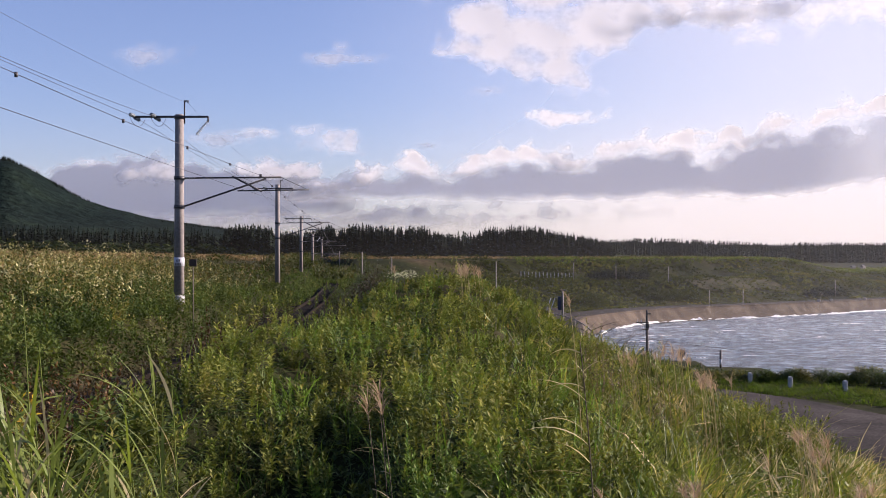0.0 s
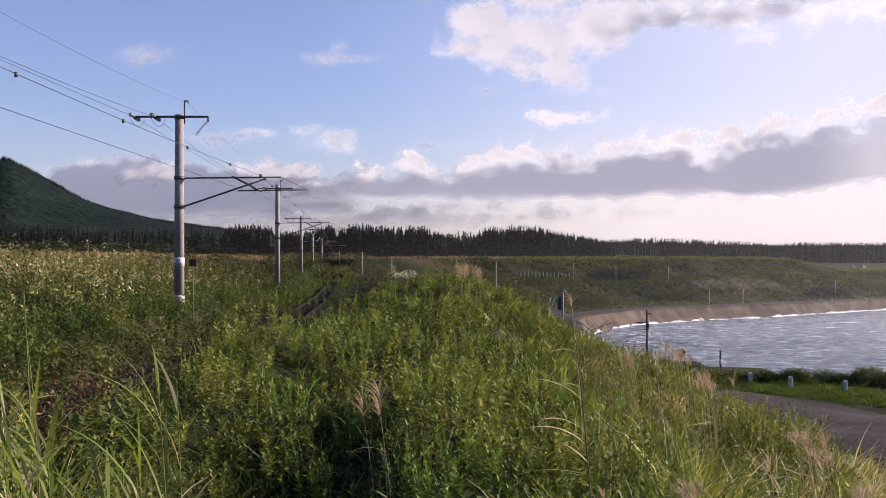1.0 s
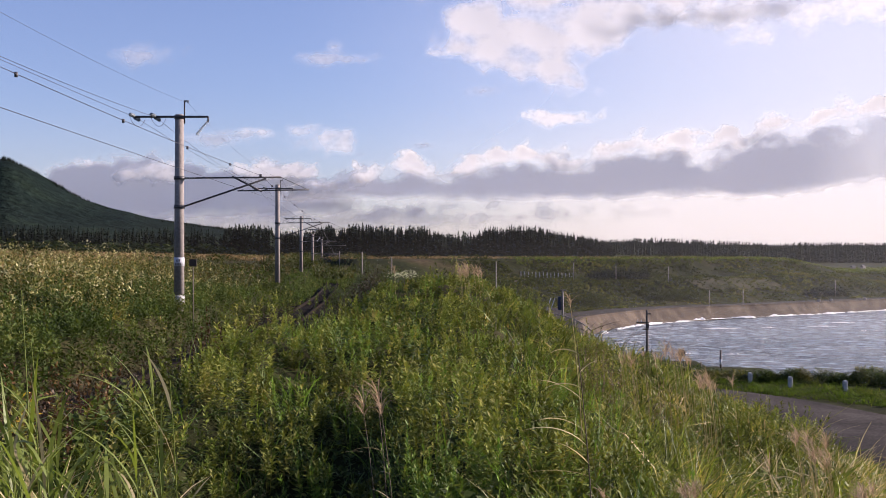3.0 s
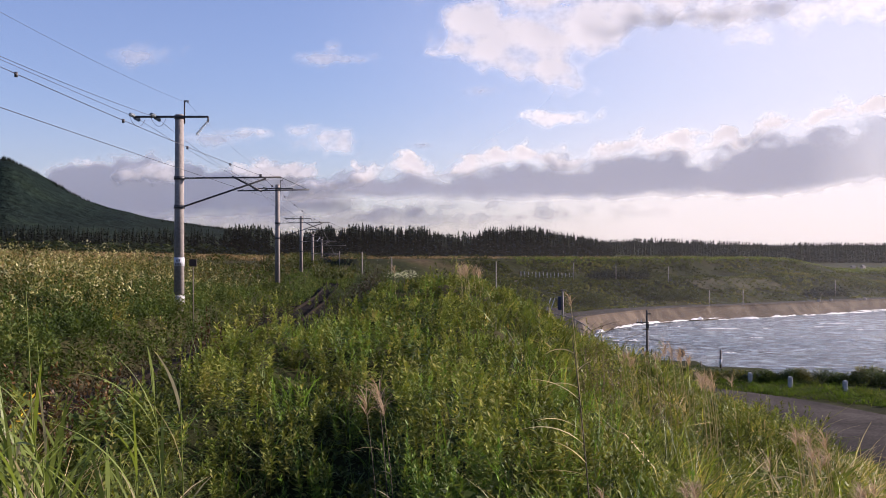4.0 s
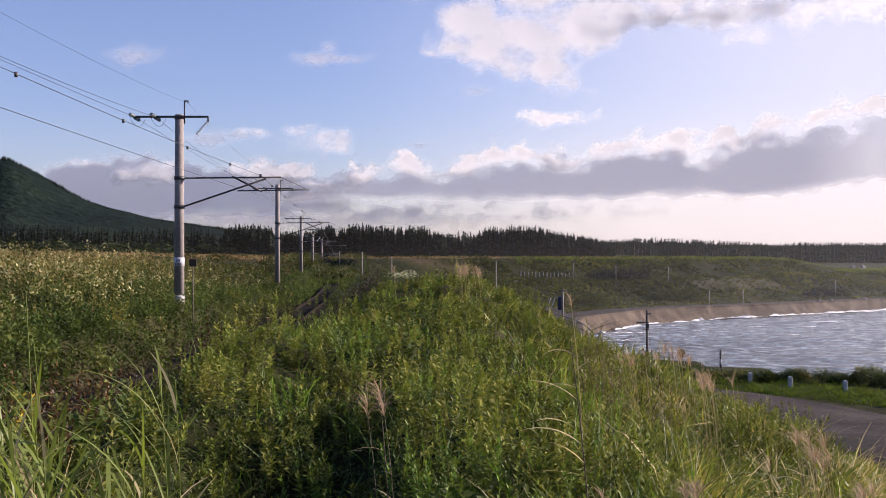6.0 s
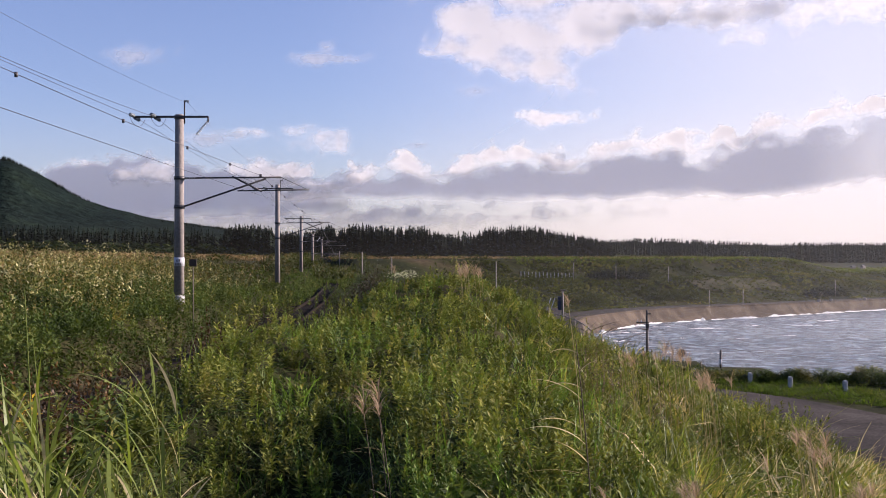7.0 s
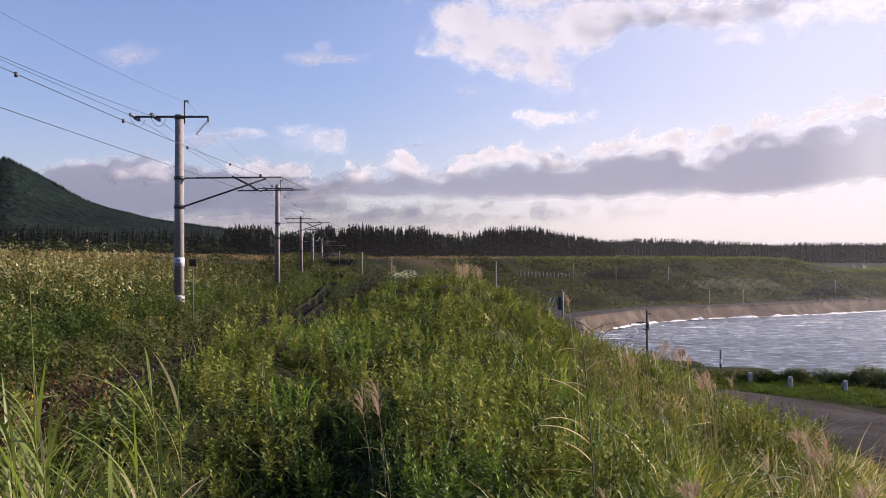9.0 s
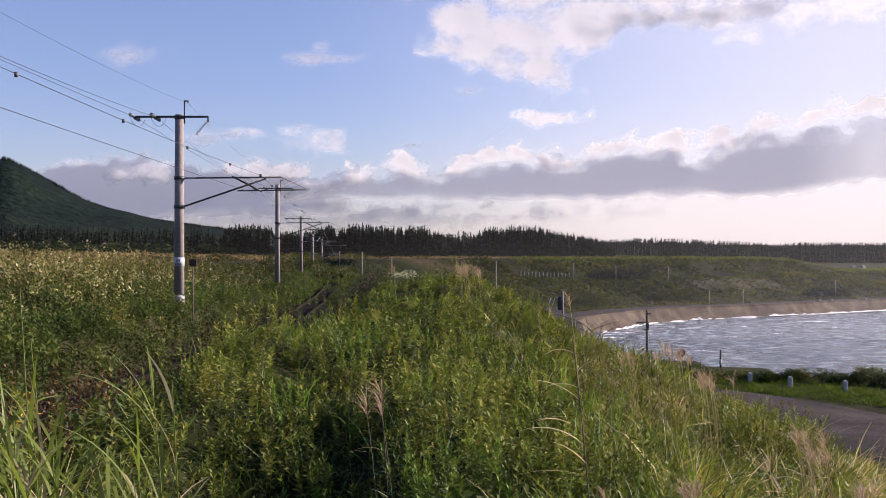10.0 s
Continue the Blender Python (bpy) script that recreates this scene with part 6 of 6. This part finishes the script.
# dead brown weeds on the brow above the shore
for i, (u0, u1, w0, w1, d, n) in enumerate(((1030, 1075, 556, 592, 17.0, 26), (1075, 1120, 596, 630, 16.0, 18), (1150, 1200, 628, 648, 18.0, 14))):
    gd = np.random.default_rng(860 + i)
    u = gd.uniform(u0, u1, n)
    X, Y, zt = at(u, w0 + (w1 - w0) * gd.uniform(0, 1, n), d + gd.uniform(-0.8, 0.8, n))
    tagged(mesh_np("dead_weeds", *weeds(X, Y, np.clip(zt - ground(X, Y), 0.4, 2.2), 22, 0.06, 870 + i, pitch=(-0.3, 1.1), narrow=0.3, splay=0.2, taper=0.3), M_DEAD), "dead brown weed stalks on the brow of the bank", "weeds", kind="stuff")

# far sheds and stones along the shore
def shed(px, py, d, w, seed):
    X, Y, Z = at(px, py, d)
    Z = float(ground(np.array(X), np.array(Y)))
    t = thing("shed", pose(X, Y, Z, 0, 0, 20 * seed), "small white-walled shed on the far hillside", "shed", "sheds on the hillside")
    part("walls", box(bmesh.new(), (0, 0, w * 0.3), (w, w * 0.7, w * 0.6), None, 0.05), M_POLE, t)
    bm = bmesh.new()
    v = [bm.verts.new(p) for p in ((-w * 0.56, -w * 0.42, w * 0.58), (w * 0.56, -w * 0.42, w * 0.58), (w * 0.56, w * 0.42, w * 0.58), (-w * 0.56, w * 0.42, w * 0.58), (-w * 0.56, 0, w * 0.9), (w * 0.56, 0, w * 0.9))]
    for f in ((0, 1, 5, 4), (2, 3, 4, 5), (0, 4, 3), (1, 2, 5), (0, 3, 2, 1)):
        bm.faces.new([v[k] for k in f])
    part("roof", bm, M_STEEL, t, "dark pitched roof")
    part("door", box(bmesh.new(), (0.1 * w, -w * 0.36, w * 0.22), (w * 0.25, 0.06, w * 0.42), None, 0.01), M_WOOD, t)


shed(1510, 492, 420.0, 1.9, 1)
shed(1527, 492, 424.0, 2.1, 2)
for i, (px, s0) in enumerate(((1465, 2.6), (1486, 2.6), (1538, 2.6), (1546, 2.6))):
    k = int(np.argmin(np.abs((SLINE[:, 0] / SLINE[:, 1]) * 1761 + 784 - px) + 1000 * (SLINE[:, 1] < 200)))
    t = thing("wall_block", pose(SLINE[k, 0] - 1.7, SLINE[k, 1] + 1.9, 3.02), "pale concrete block standing on the sea wall", "concrete block", "blocks on the sea wall")
    part("body", box(bmesh.new(), (0, 0, 0.25), (0.9, 0.6, 0.6), None, 0.1), M_POLE, t)
    part("cap", box(bmesh.new(), (0, 0, 0.58), (0.7, 0.45, 0.12), None, 0.04), M_POLE, t)


# dark bushes at the far end of the mound, over the line
for i, (px, pt, d, w) in enumerate(((604, 510, 50.0, 1.3), (618, 500, 47.0, 1.5), (632, 490, 45.0, 1.5), (646, 478, 43.0, 1.6), (660, 470, 42.0, 1.7), (674, 468, 41.0, 1.6), (690, 474, 40.0, 1.4), (640, 494, 40.0, 1.1), (622, 508, 42.0, 1.0), (704, 480, 39.0, 1.1), (594, 516, 55.0, 1.3), (656, 486, 38.0, 1.0))):
    X, Y, zt = at(px, pt, d)
    zb = float(ground(np.array(X), np.array(Y)))
    shrub(X, Y, w, max(zt - zb, 0.5) + 0.32, 520 + i, "dark withered bush at the end of the bank", 0.1, 900, "bushes on the bank", M_THICKET if i % 3 else M_BUSH)

for i in range(9):
    yy = 62.0 + 6.0 * i
    g5 = np.random.default_rng(900 + i)
    shrub(TRACK_X + float(curve(np.array(yy))) + 3.0 + g5.normal(0, 0.2), yy, g5.uniform(1.6, 2.2), g5.uniform(1.0, 1.6), 910 + i, "dark leafy bush beside the railway line", 0.14, 700, "bushes beside the line")

X, Y, Z = at(487, 486, 84.0)
shrub(X, Y, 1.9, 1.5, 930, "dark leafy bush behind the second mast", 0.13, 800, "bushes beside the line", M_EDGE)

# foam on the bay
FOAM = []
SL = smooth_line(SHORE[4:], 400)


def shore_foam(px, py, w, h, seed, amp):
    d = 26415.0 / (py - 455.0)
    X = (px - 784) / 1761.0 * d
    i = int(np.argmin(np.hypot(SL[:, 0] - X, SL[:, 1] - d)))
    dx, dy = SL[i + 1] - SL[i - 1]
    a = math.degrees(math.atan2(dy, dx))
    n = Vector((dy, -dx, 0)).normalized()
    p = Vector((SL[i][0], SL[i][1], 0)) + n * (0.2 + h * 0.35)
    ob = foam(p.x, p.y, w, h * 1.15, seed, a, "line of white surf breaking on the sea wall", 0.1, 0.42)
    FOAM.append((ob, n * -amp, 3.4 + 0.4 * (seed % 5), seed * 0.7, 0.22))


for i, (px, py, w, h, amp) in enumerate(((1065, 590, 9, 1.6, 0.7), (1105, 580, 12, 1.0, 0.6), (1150, 575, 15, 1.6, 0.6), (1195, 571, 14, 2.0, 0.8), (1240, 567, 16, 1.0, 0.5), (1305, 564, 16, 3.0, 0.7), (1360, 561, 24, 1.6, 0.6), (1420, 559, 22, 1.2, 0.6), (1480, 556, 22, 2.2, 0.8), (1540, 552, 28, 2.6, 0.8), (1590, 550, 30, 2.6, 0.8))):
    shore_foam(px, py, w, h, 600 + i, amp)
for i, (px, py, w, h, ph) in enumerate(((1120, 592, 8, 1.6, 0.0), (1108, 604, 7, 1.4, 0.3), (1265, 583, 10, 1.6, 0.6), (1240, 588, 3, 1.0, 0.15), (1222, 603, 2.5, 0.9, 0.8), (1280, 627, 5, 0.9, 0.45), (1185, 579, 9, 1.4, 0.2), (1440, 579, 14, 2.0, 0.75), (1470, 571, 16, 2.2, 0.9), (1330, 600, 5, 0.9, 0.5), (1200, 628, 4, 0.8, 0.65), (1410, 596, 6, 0.9, 0.1), (1520, 585, 9, 1.2, 0.35), (1350, 580, 8, 1.1, 0.85))):
    d = 26415.0 / (py - 455.0)
    ob = foam((px - 784) / 1761.0 * d, d, w * (1.0 if i < 3 else 0.55), h * (0.95 if i < 3 else 0.7), 640 + i, 8.0, "streak of white foam on the ruffled sea", 0.1, 0.15)
    FOAM.append((ob, None, 5.0, ph, 0.0))


def motions():
    for ob, v in CLOUDS:
        m = ob.matrix_basis.copy()
        walk(ob, [(float(t), Matrix.Translation((v * (t - 5), 0, 0)) @ m) for t in (0, 2, 4, 6, 8, 10)])
    m = SEA.matrix_basis.copy()
    walk(SEA, [(float(t), Matrix.Translation((-0.5 * (t - 5), 0.7 * (t - 5), 0)) @ m) for t in (0, 5, 10)])
    for ob, amp, per, ph in SWAY:
        m = ob.matrix_basis.copy()
        rows = []
        for i in range(41):
            t = i * 0.25
            gust = 0.65 + 0.35 * math.sin(0.9 * t + ph * 0.3)
            a = amp * gust * math.sin(2 * math.pi * t / per + ph) + 0.4 * amp * math.sin(2 * math.pi * t / (per * 0.43) + 2 * ph)
            b = 0.5 * amp * math.cos(2 * math.pi * t / (per * 1.3) + ph)
            rows.append((t, m @ pose(0, 0, 0, b, a, 0)))
        walk(ob, rows)
    for ob, n, per, ph, lift in FOAM:
        m = ob.matrix_basis.copy()
        rows = []
        for i in range(21):
            t = i * 0.5
            if n is not None:
                w = math.sin(2 * math.pi * t / per + ph)
                off = Vector(n) * w + Vector((0, 0, lift * 0.6 * math.sin(2 * math.pi * t / per + ph + 1.2)))
            else:
                off = Vector((-0.55 * (t - 5), 0.75 * (t - 5), 0.22 * math.sin(2 * math.pi * (t / per + ph))))
            rows.append((t, Matrix.Translation(off) @ m))
        walk(ob, rows)


motions()
